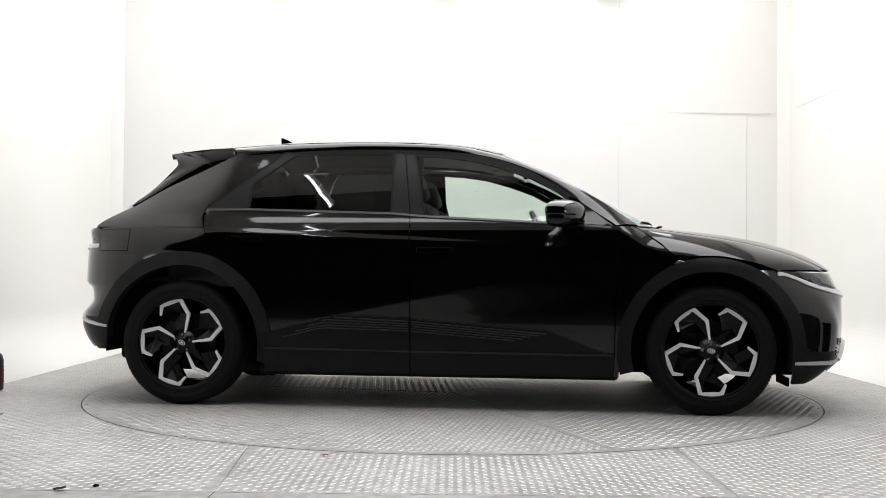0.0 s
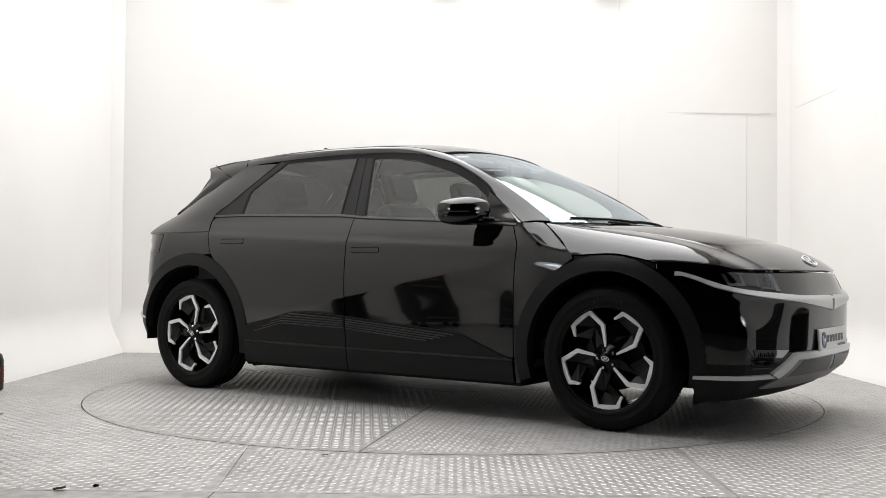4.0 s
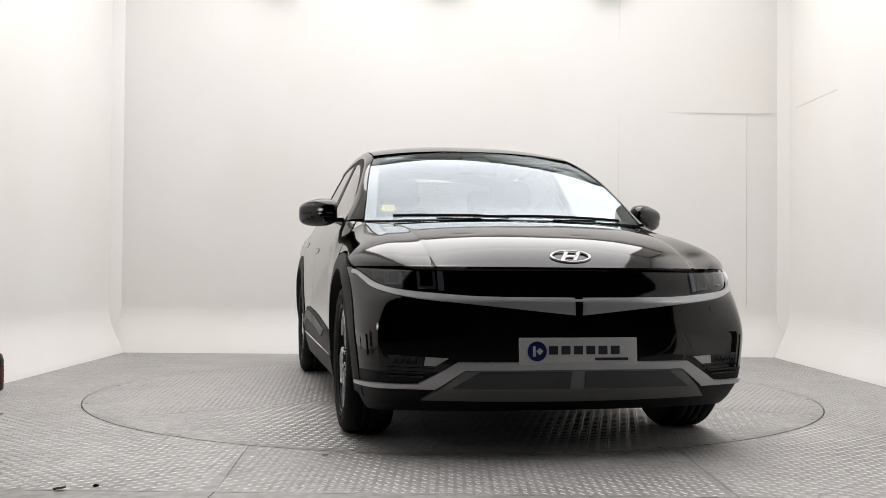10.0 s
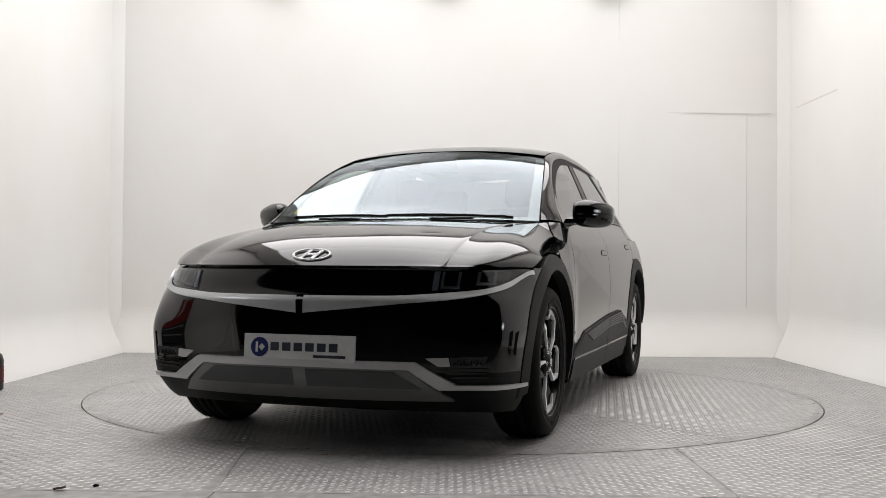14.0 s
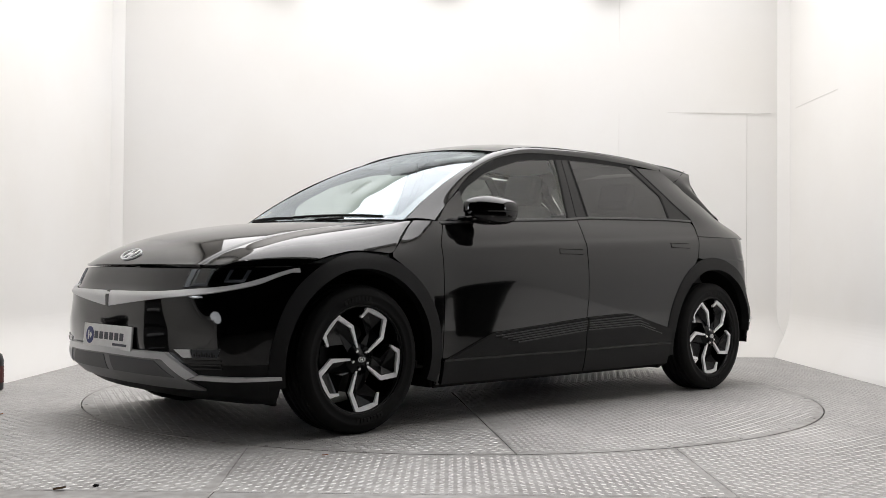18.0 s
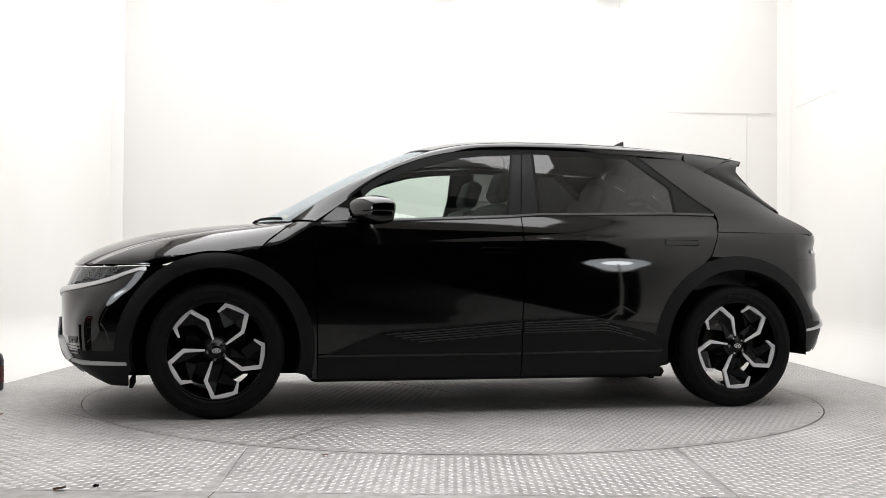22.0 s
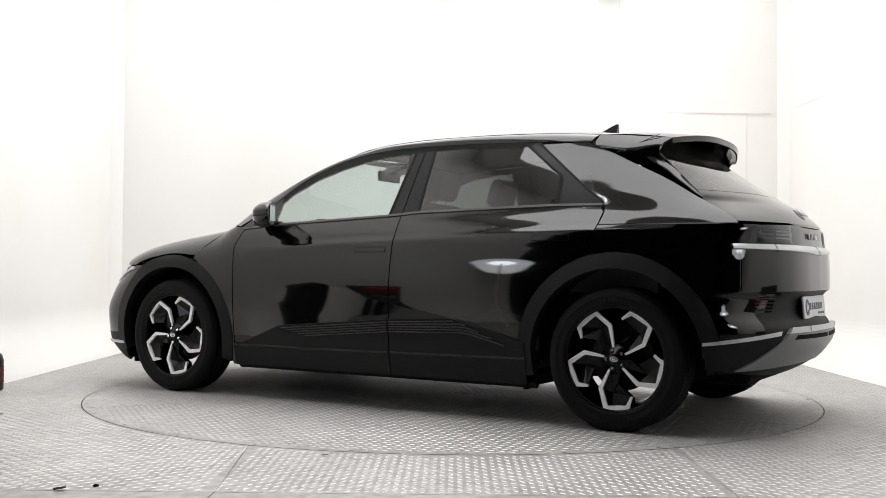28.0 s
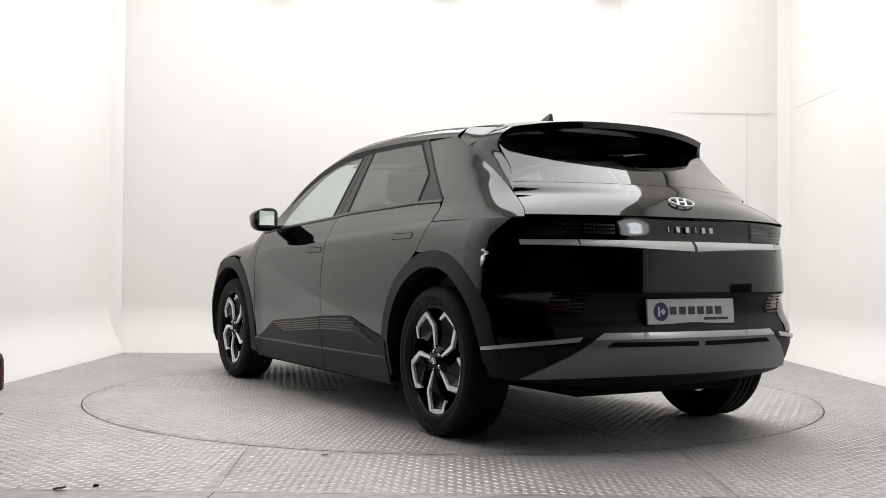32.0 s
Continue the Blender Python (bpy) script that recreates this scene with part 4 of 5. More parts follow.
# ---------------------------------------------------------------- wheels
def band(points, widths, y0, y1, bm=None):
    """A mitred strip along points (x, z), solid from y0 to y1."""
    bm = bm or bmesh.new()
    p = np.array(points, float)
    left, right = [], []
    for i in range(len(p)):
        a = p[i] - p[i - 1] if i else p[1] - p[0]
        b = p[i + 1] - p[i] if i < len(p) - 1 else a
        a, b = a / np.linalg.norm(a), b / np.linalg.norm(b)
        n = np.array([-(a + b)[1], (a + b)[0]])
        n /= np.linalg.norm(n)
        k = widths[i] / 2 / max(np.dot(n, np.array([-a[1], a[0]])), 0.5)
        left.append(p[i] + n * k)
        right.append(p[i] - n * k)
    loop = left + right[::-1]
    lo, hi = [bm.verts.new((x, y0, z)) for x, z in loop], [bm.verts.new((x, y1, z)) for x, z in loop]
    m = len(p)
    for i in range(m - 1):
        j = 2 * m - 1 - i
        bm.faces.new((hi[i], hi[i + 1], hi[j - 1], hi[j]))
    for i in range(len(loop)):
        j = (i + 1) % len(loop)
        bm.faces.new((lo[i], lo[j], hi[j], hi[i]))
    bmesh.ops.recalc_face_normals(bm, faces=bm.faces)
    return bm


def turn2(p, a):
    c, s = math.cos(a), math.sin(a)
    return (p[0] * c - p[1] * s, p[0] * s + p[1] * c)


HOOK = [(-0.016, 0.056), (-0.050, 0.158), (-0.138, 0.209), (-0.214, 0.122), (-0.190, 0.068)]


MARK = material("sidewall_mark_grey", (0.0085, 0.0085, 0.0083), 0.7, spec=0.2)


def wheel_master():
    """Tyre, rim, five hooked spokes, cap and nuts round the local y axis; the outer face looks along +y."""
    wheel = new("wheel")
    prof = [(0.252, -0.1), (0.262, -0.107), (0.272, -0.111), (0.305, -0.118), (0.334, -0.113), (0.350, -0.098), (0.357, -0.072), (0.3575, -0.044), (0.350, -0.042), (0.350, -0.036), (0.3575, -0.034), (0.358, -0.006), (0.350, -0.004), (0.350, 0.004), (0.358, 0.006),
            (0.3575, 0.034), (0.350, 0.036), (0.350, 0.042), (0.3575, 0.044), (0.357, 0.072), (0.350, 0.098), (0.334, 0.113), (0.318, 0.1165), (0.314, 0.1185), (0.308, 0.1185), (0.304, 0.117), (0.284, 0.114), (0.278, 0.1155), (0.269, 0.1155), (0.262, 0.108), (0.252, 0.1)]
    bm = lathe(prof, 120)
    for k in range(120):                       # shoulder blocks
        a = TAU * (k + 0.5) / 120
        for s in (-1, 1):
            m = Matrix.Rotation(-a, 4, "Y") @ Matrix.Translation((0.3475, s * 0.092, 0))
            bmesh.ops.create_cube(bm, size=1.0, matrix=m @ Matrix.Rotation(s * 0.75, 4, "Z") @ Matrix.Diagonal((0.003, 0.03, 0.0115, 1)))
    tyre = part("tyre", bm, RUBBER, wheel, "black road tyre with raised sidewall lettering")
    tyre.data.polygons.foreach_set("use_smooth", [len(p.vertices) == 4 and p.index < 120 * (len(prof) - 1) for p in tyre.data.polygons])
    for k in range(16):                        # raised unreadable maker's marks on the sidewall
        a = (1.2 if k < 8 else 4.3) + (k % 8) * 0.072
        bm = bmesh.new()
        bmesh.ops.create_cube(bm, size=1.0, matrix=Matrix.Rotation(-a, 4, "Y") @ Matrix.Translation((0.293, 0.1172, 0)) @ Matrix.Diagonal((0.022, 0.004, 0.014, 1)))
        part("sidewall_mark", bm, MARK, tyre)
    rim_prof = [(0.246, -0.104), (0.258, -0.104), (0.263, 0.100), (0.264, 0.107), (0.260, 0.109), (0.252, 0.095), (0.245, 0.06), (0.232, -0.02), (0.225, -0.09), (0.246, -0.104)]
    rim = part("rim", lathe(rim_prof, 96), ALLOYB, wheel, "gloss black alloy rim", True)
    part("brake_disc", lathe([(0.06, -0.03), (0.165, -0.03), (0.165, -0.012), (0.06, -0.012)], 48), material("brake_iron", (0.03, 0.029, 0.028), 0.5, 0.5), wheel)
    part("hub", lathe([(0.0, 0.106), (0.020, 0.106), (0.030, 0.103), (0.034, 0.094), (0.075, 0.088), (0.078, 0.02), (0.0, 0.02)], 40), ALLOYB, wheel, "", True)
    bm = bmesh.new()
    for k in range(24):
        a0, a1 = TAU * k / 24, TAU * (k + 1) / 24
        q = [(r * 1.0 * math.cos(a) * 0.017, 0.1066, r * math.sin(a) * 0.0105) for r, a in ((1, a0), (1.25, a0), (1.25, a1), (1, a1))]
        bm.faces.new([bm.verts.new(v) for v in q][::-1])
    for dx in (-0.006, 0.006):
        box(dx, 0.1066, 0, 0.004, 0.001, 0.015, bm=bm)
    box(0, 0.1066, 0, 0.013, 0.001, 0.004, bm=bm)
    part("cap_emblem", bm, MACHINED, wheel, "small silver oval emblem")
    for k in range(5):
        a = TAU * k / 5
        hook = [turn2((-x, z), -a) for x, z in HOOK]
        part("spoke_face", band(hook, [0.010, 0.020, 0.023, 0.023, 0.011], 0.078, 0.0935), MACHINED, wheel, "bright machined spoke face")
        blade = [turn2((-x, z), -a) for x, z in [(0.02, 0.03), (-0.012, 0.05), (-0.048, 0.158), (-0.145, 0.215), (-0.170, 0.196), (-0.222, 0.122), (-0.21, 0.085), (-0.196, 0.072), (-0.10, 0.075), (-0.06, 0.015)]]
        bm = bmesh.new()
        top = [bm.verts.new((x, 0.088, z)) for x, z in blade]
        cx, cz = turn2((0.105, 0.135), -a)
        mid = bm.verts.new((cx, 0.055, cz))
        low = [bm.verts.new((x, 0.05, z)) for x, z in blade]
        for i in range(len(blade)):
            j = (i + 1) % len(blade)
            bm.faces.new((top[i], top[j], mid))
            bm.faces.new((top[i], low[i], low[j], top[j]))
        bmesh.ops.recalc_face_normals(bm, faces=bm.faces)
        part("spoke", bm, ALLOYB, wheel, "gloss black faceted spoke")
        nx, nz = turn2((0.0, 0.046), -a - 0.5)
        bm = lathe([(0.0, 0.012), (0.006, 0.012), (0.009, 0.008), (0.0095, 0.0)], 12)
        bmesh.ops.translate(bm, verts=bm.verts, vec=(nx, 0.09, nz))
        part("wheel_nut", bm, CHROME, wheel)
    return wheel


master_wheel = wheel_master()
master_wheel.parent = car
WHEELS = ((1.5, 1, 0.0), (1.5, -1, -10.2), (-1.5, 1, -8.4), (-1.5, -1, -29.0))
for i, (x, s, spin) in enumerate(WHEELS):
    m = pose(x, s * 0.812, HUB_Z + 0.001, 0, 0, 0 if s > 0 else 180) @ pose(0, 0, 0, 0, spin)
    if i == 0:
        master_wheel.matrix_basis = m
    else:
        copy_thing(master_wheel, m)

# wheel wells and underbody
for cx in (1.5, -1.5):
    for s in (1, -1):
        bm = bmesh.new()
        r, n = 0.462, 28
        rows = []
        for k in range(n + 1):
            a = radians(-7 + 194 * k / n)
            rows.append([bm.verts.new((cx + r * math.cos(a), s * y, HUB_Z + r * math.sin(a))) for y in (0.50, 0.905)])
        hub_v = bm.verts.new((cx, s * 0.50, HUB_Z))
        for k in range(n):
            bm.faces.new((rows[k][0], rows[k][1], rows[k + 1][1], rows[k + 1][0]))
            bm.faces.new((rows[k][0], rows[k + 1][0], hub_v))
        part("wheel_well", bm, UNDER, car, "matt black wheel arch liner")
part("underbody", box(0, 0, 0.215, 2.0, 1.70, 0.07, 0.015), UNDER, car)
part("underbody_front", box(1.55, 0, 0.26, 1.12, 0.98, 0.14, 0.03), UNDER, car)
part("underbody_rear", box(-1.5, 0, 0.30, 1.1, 0.98, 0.16, 0.03), UNDER, car)
for s in (1, -1):
    part("mud_flap", box(-0.985, s * 0.80, 0.205, 0.03, 0.12, 0.07, 0.008), UNDER, car)
    part("air_deflector", box(1.93, s * 0.70, 0.185, 0.02, 0.26, 0.05, 0.006), UNDER, car)
    part("axle_arm", box(-1.5, s * 0.62, 0.30, 0.12, 0.30, 0.06, 0.02), UNDER, car)

# dark inner shell behind the panel gaps
both("inner_shell", lambda u, v: flank(0.985 - 1.99 * u, 0.22 + 0.83 * v, -0.03), 24, 14, UNDER)
both("inner_shell", lambda u, v: flank(1.0 + 0.30 * u, 0.78 + 0.20 * v - 0.05 * u * v, -0.035), 6, 6, UNDER)
both("inner_shell", lambda u, v: flank(-1.0 - 1.0 * u, 0.86 + (0.26 - 0.12 * ease(u * 2.5)) * v, -0.03), 20, 6, UNDER)
skin("inner_nose", nose_band(lambda y: 0.25, lambda y: 0.79, lambda z: 1.93, out=-0.04), 40, 8, UNDER)
skin("inner_tail", tail_band(lambda y: 0.30, lambda y: 1.03, 0.84, -0.045), 40, 8, UNDER)

# ---------------------------------------------------------------- car: front details
def nose_at(y, z, out=0.0):
    """A point on the front at a given y (or, for |y| over 1, at the x given by |y| less 2)."""
    s = -1 if y < 0 else 1
    a = nose_phi_x(abs(y) - 2, z) if abs(y) > 1.2 else nose_phi_y(abs(y), z)
    p = nose(a, z)
    q = nose(min(a + 0.01, math.pi / 2), z) - nose(max(a - 0.01, 0), z)
    n = np.array([q[1], -q[0], 0]) / (np.hypot(q[0], q[1]) + 1e-9)
    p = p + n * out
    return np.array([p[0], s * p[1], z])


def resample(points):
    """Polyline in (y, z): the y of the arch end is written as 2 + x."""
    p = np.array(points, float)
    return lambda u: (float(np.interp(u, np.linspace(0, 1, len(p)), p[:, 0])), float(np.interp(u, np.linspace(0, 1, len(p)), p[:, 1])))


def tail_at(y, z, out=0.0):
    s = -1 if y < 0 else 1
    a = tail_phi_x(-(abs(y) - 2), z) if abs(y) > 1.2 else tail_phi_y(abs(y), z)
    p = tail(a, z)
    q = tail(min(a + 0.01, math.pi / 2), z) - tail(max(a - 0.01, 0), z)
    n = np.array([-q[1], q[0], 0]) / (np.hypot(q[0], q[1]) + 1e-9)
    if n[0] > 0:
        n = -n
    p = p + n * out
    return np.array([p[0], s * p[1], z])


def face_patch(where, lo, hi, out):
    lo, hi = resample(lo), resample(hi)
    def fn(u, v):
        a, b = lo(u), hi(u)
        return where(a[0] + (b[0] - a[0]) * v, a[1] + (b[1] - a[1]) * v, out)
    return fn


def sym(points):
    """Left half of a symmetric outline, from the centre out, mirrored."""
    return [(-y, z) for y, z in points[::-1]] + list(points)


# lower skid: grey body, bright upper frame, dark inset panels
skin("front_skid", face_patch(nose_at, sym([(0.02, 0.226), (0.3, 0.228), (0.645, 0.232)]), sym([(0.02, 0.376), (0.3, 0.374), (0.485, 0.366)]), 0.016), 40, 8, SKID, thick=0.03, label="satin grey front skid plate")
skin("front_skid_frame", face_patch(nose_at, sym([(0.02, 0.374), (0.482, 0.371)]), sym([(0.02, 0.404), (0.511, 0.402)]), 0.022), 30, 3, SILVER, thick=0.03)
both("front_skid_frame", face_patch(nose_at, [(0.482, 0.371), (0.60, 0.284)], [(0.511, 0.402), (0.667, 0.306)], 0.022), 10, 4, SILVER, thick=0.03)
def lip_strip(u, v):
    lo, hi = np.array([0.60, 0.284]), np.array([0.667, 0.306])
    z0, z1 = 0.284 + 0.002 * u, 0.306 - 0.004 * u
    p0 = nose_phi_y(0.60, z0)
    p1 = nose_phi_x(1.945, z0)
    q0 = nose_phi_y(0.667, z1)
    a = p0 + (p1 - p0) * u
    b = q0 + (p1 - q0) * u
    z = z0 + (z1 - z0) * v
    ph = a + (b - a) * v
    p = nose(ph, z)
    return p + np.array([math.cos(ph), math.sin(ph), 0]) * 0.012
both("front_lip_strip", lip_strip, 30, 3, SILVER, thick=0.02)
for y0, y1, y2, y3 in ((0.03, 0.53, 0.42, 0.03), (-0.03, -0.53, -0.42, -0.03)):
    skin("skid_inset", face_patch(nose_at, [(y0, 0.290), (y1, 0.289)], [(y3, 0.365), (y2, 0.363)], 0.019), 14, 4, INSET, thick=0.004, label="dark grey inset panel")

# fog lamps in black vents
for s in (1, -1):
    fl = skin("corner_lamp", face_patch(nose_at, [(s * 0.655, 0.389), (s * 0.785, 0.394)], [(s * 0.650, 0.424), (s * 0.80, 0.430)], 0.004), 10, 4, DARKLAMP, thick=0.01, label="smoked corner lamp with small square cells")
    skin("lamp_wedge", face_patch(nose_at, [(s * 0.602, 0.386), (s * 0.650, 0.388)], [(s * 0.552, 0.420), (s * 0.645, 0.424)], 0.005), 6, 3, SILVER, fl, thick=0.006, label="bright wedge beside the lamp")
    for k in range(9):
        y = 0.665 + k * 0.013
        skin("lamp_cell", face_patch(nose_at, [(s * y, 0.394), (s * (y + 0.006), 0.3945)], [(s * y, 0.414 if k % 2 else 0.404), (s * (y + 0.006), 0.4145 if k % 2 else 0.4045)], 0.007), 1, 1, GLOSSB, fl, thick=0.002)
    for k in range(3):
        z = 0.335 + k * 0.017
        skin("vent_slat", face_patch(nose_at, [(s * (0.655 - k * 0.02), z), (s * 0.80, z + 0.004)], [(s * (0.648 - k * 0.02), z + 0.007), (s * 0.80, z + 0.011)], 0.006), 8, 1, GLOSSB, thick=0.012)
    # headlamp modules behind a clear cover
    hl = skin("headlamp", face_patch(nose_at, [(s * 0.565, 0.700), (s * 0.842, 0.752)], [(s * 0.565, 0.787), (s * 0.852, 0.794)], -0.002), 16, 6, LENS, thick=0.004, label="clear headlamp cover with square light modules")
    # upright highlight at the lamp's inner end, painted as a pale strip
    skin("lamp_highlight_strip", face_patch(nose_at, [(s * 0.568, 0.704), (s * 0.592, 0.707)], [(s * 0.568, 0.786), (s * 0.592, 0.786)], -0.0085), 4, 4, LAMPIN, hl, thick=0.002, label="pale strip painted as a highlight in the lamp")
    for y, w in ((0.60, 0.075), (0.735, 0.07)):
        z0, z1 = float(strip_top(y + w / 2)) + 0.014, 0.785
        for a0, a1, b0, b1 in ((y, y + 0.012, z0, z1), (y + w - 0.012, y + w, z0, z1), (y, y + w, z0, z0 + 0.012)):
            skin("light_bar", face_patch(nose_at, [(s * a0, b0), (s * a1, b0)], [(s * a0, b1), (s * a1, b1)], -0.009), 4, 2, LAMPBAR, hl, thick=0.003)
        skin("lamp_bowl", face_patch(nose_at, [(s * (y + 0.016), z0 + 0.018), (s * (y + w - 0.016), z0 + 0.018)], [(s * (y + 0.016), z1 - 0.012), (s * (y + w - 0.016), z1 - 0.012)], -0.010), 3, 2, GLOSSB, hl, thick=0.003)
# centre split of the silver strip
skin("strip_slot", face_patch(nose_at, [(-0.010, 0.600), (0.010, 0.600)], [(-0.010, 0.683), (0.010, 0.683)], 0.0095), 1, 3, GLOSSB, thick=0.004)


def plate(parent, m):
    """A white dealer plate with a blue disc and plain bars for its lettering; looks along +x of m."""
    pl = part("plate", box(0, 0, 0, 0.012, 0.525, 0.115, 0.004, m=m), WHITEP, parent, "white plate with a blue disc and dark lettering bars")
    bm = bmesh.new()
    bmesh.ops.create_cone(bm, cap_ends=True, segments=40, radius1=0.042, radius2=0.042, depth=0.002, matrix=m @ Matrix.Translation((0.0072, -0.185, 0)) @ Matrix.Rotation(math.pi / 2, 4, "Y"))
    part("plate_disc", bm, BLUEP, pl, "dark blue disc")
    bm = bmesh.new()
    box(0.0085, -0.198, 0.0, 0.001, 0.011, 0.044, bm=bm, m=m)
    box(0, 0, 0, 0.001, 0.022, 0.022, bm=bm, m=m @ Matrix.Translation((0.0085, -0.174, 0)) @ Matrix.Rotation(math.pi / 4, 4, "X"))
    part("disc_mark", bm, WHITEP, pl)
    for k in range(6):
        y = -0.113 + k * 0.055
        part("lettering_bar", box(0.0068, y, 0.004, 0.001, 0.040, 0.036, m=m), INK, pl)
    part("lettering_bar_small", box(0.0068, 0.145, -0.034, 0.001, 0.15, 0.012, m=m), INK, pl)
    return pl


plate(car, pose(2.356, 0, 0.452, 0, -4, 0))


def emblem(name, m, w, h):
    """A plain bright oval ring with a slanted double bar."""
    bm = bmesh.new()
    n = 40
    ring = []
    for k in range(n):
        a = TAU * k / n
        ring.append([bm.verts.new(m @ Vector((x, w * r * math.cos(a), h * r * math.sin(a)))) for r, x in ((1, 0), (1, 0.007), (0.88, 0.007), (0.88, 0))])
    for k in range(n):
        a, b = ring[k], ring[(k + 1) % n]
        for i in range(3):
            bm.faces.new((a[i], a[i + 1], b[i + 1], b[i]))
    sh = Matrix.Identity(4)
    sh[1][2] = 0.55
    for y in (-0.30, 0.30):
        box(0.003, y * w, 0, 0.007, 0.18 * w, 1.45 * h, bm=bm, m=m @ sh)
    box(0.003, 0, 0, 0.007, 0.7 * w, 0.3 * h, bm=bm, m=m @ sh)
    bmesh.ops.recalc_face_normals(bm, faces=bm.faces)
    return part(name, bm, MACHINED, car, "bright silver oval emblem")


emblem("bonnet_emblem", pose(2.236, 0, 0.8535, 0, -52, 0), 0.093, 0.042)

# wipers
for y0, y1 in ((0.64, -0.03), (-0.02, -0.62)):
    bm = bmesh.new()
    n = 16
    prev = None
    for k in range(n + 1):
        t = k / n
        y = y0 + (y1 - y0) * t
        u = 0.03 + 0.05 * math.sin(math.pi * t) * 0.2 + 0.012 * t
        sde, mid = ws_side(u), ws_mid(u)
        q = abs(y / sde[1]) ** 2.2
        c = Vector((mid[0] + (sde[0] - mid[0]) * q + 0.004, y, mid[1] + (sde[2] - mid[1]) * q + 0.004))
        r = [bm.verts.new(c + Vector(d)) for d in ((0.005, 0, 0), (0, 0, 0.005), (-0.005, 0, 0), (0, 0, -0.008))]
        if prev:
            for i in range(4):
                bm.faces.new((prev[i], prev[(i + 1) % 4], r[(i + 1) % 4], r[i]))
        prev = r
    part("wiper", bm, UNDER, car, "black wiper blade at rest")
    part("wiper_arm", box(1.275, y0 * 0.55 + y1 * 0.45, 1.060, 0.024, 0.24, 0.01, 0.004), UNDER, car)
skin("scuttle_panel", lambda u, v: np.array([1.30 - 0.19 * abs(2 * u - 1) ** 2.2 - 0.05 * v, 0.78 * (2 * u - 1), 1.046 + 0.012 * v - 0.006 * abs(2 * u - 1) ** 2]), 24, 2, UNDER, thick=0.01)

# paper stickers inside the windscreen
def on_screen(u, v, inset=0.006):
    return windscreen(u, v) - np.array([0.5 * inset, 0, inset])


tax = skin("screen_sticker", lambda u, v: on_screen(0.115 + 0.075 * u, 0.055 + 0.045 * v), 2, 2, YELLOW, thick=0.001, label="yellow paper sticker inside the windscreen")
skin("sticker_bar", lambda u, v: on_screen(0.135 + 0.035 * u, 0.063 + 0.013 * v, 0.0045), 1, 1, INK, tax, thick=0.0005)
skin("sticker_bar", lambda u, v: on_screen(0.135 + 0.035 * u, 0.080 + 0.013 * v, 0.0045), 1, 1, INK, tax, thick=0.0005)
skin("screen_sticker", lambda u, v: on_screen(0.93 + 0.03 * u, 0.06 + 0.08 * v), 2, 2, WHITEP, thick=0.001, label="white paper strip inside the windscreen")
skin("screen_band", lambda u, v: windscreen(0.965 + 0.035 * u, v) - np.array([0.004, 0, 0.004]), 2, 24, GLOSSB, thick=0.001, label="black printed band along the windscreen top")
skin("screen_band", lambda u, v: windscreen(0.045 * u, v) - np.array([0.004, 0, 0.004]), 2, 24, GLOSSB, thick=0.001, label="black printed band along the windscreen foot")
both("screen_band", lambda u, v: windscreen(u, 0.965 + 0.035 * v) - np.array([0.003, 0.003, 0.003]), 16, 2, GLOSSB, thick=0.001)
skin("sensor_housing", lambda u, v: windscreen(0.86 + 0.13 * u, 0.44 + 0.12 * v) - np.array([0.02, 0, 0.02]), 4, 4, TRIM, thick=0.04)

# ---------------------------------------------------------------- car: flank details
both("belt_moulding", lambda u, v: flank(0.955 - 2.35 * u, belt(0.955 - 2.35 * u) + 0.001 + 0.011 * v, 0.004), 40, 1, material("satin_dark_chrome", (0.09, 0.09, 0.09), 0.35, 0.6), thick=0.006, label="satin dark belt moulding")


def handle(parent, x0, x1, z0, z1):
    for mirror in (False, True):
        seat = skin("handle_seat", lambda u, v: flank(x0 + 0.003 - (x0 - x1 + 0.006) * u, z0 - 0.003 + (z1 - z0 + 0.006) * v, 0.0008), 6, 2, UNDER, parent[1 if mirror else 0], 0.002, mirror)
        skin("door_handle", lambda u, v: flank(x0 - (x0 - x1) * u, z0 + (z1 - z0) * v, 0.0028), 6, 2, PAINT, parent[1 if mirror else 0], 0.003, mirror, "flush body-coloured door handle")


handle(front_doors, 0.066, -0.136, 0.890, 0.915)
handle(rear_doors, -1.045, -1.247, 0.948, 0.974)
for mirror in (True,):
    skin("flap_seam", lambda u, v: flank(-1.83 - 0.215 * u, 0.885 + 0.13 * v, 0.0008), 6, 6, UNDER, None, 0.002, mirror)
    skin("charge_flap", lambda u, v: flank(-1.833 - 0.209 * u, 0.888 + 0.124 * v, 0.0032), 8, 8, PAINT, None, 0.002, mirror, "body-coloured charging flap")

def clad_top(x):
    return float(np.interp(x, [-1.02, -0.574, -0.17, 0.612, 0.876, 0.968], [0.42, 0.532, 0.514, 0.453, 0.348, 0.318]))


RIDGE = material("cladding_ridge_satin", (0.022, 0.022, 0.022), 0.28, spec=0.75)
for k in range(5):
    dz = 0.014 + k * 0.0135
    xa = 0.60 - k * 0.045
    both("cladding_ridge", lambda u, v: flank(xa + (-0.16 - xa) * u, clad_top(xa + (-0.16 - xa) * u) - dz - 0.0055 + 0.0055 * v, 0.020), 14, 1, RIDGE, thick=0.006)
    xb = -0.60 - k * 0.075
    both("cladding_ridge", lambda u, v: flank(-0.18 + (xb + 0.18) * u, min(0.515 + 0.018 * u, clad_top(-0.18 + (xb + 0.18) * u) + 0.02) - dz - 0.0055 + 0.0055 * v, 0.020), 14, 1, RIDGE, thick=0.006)
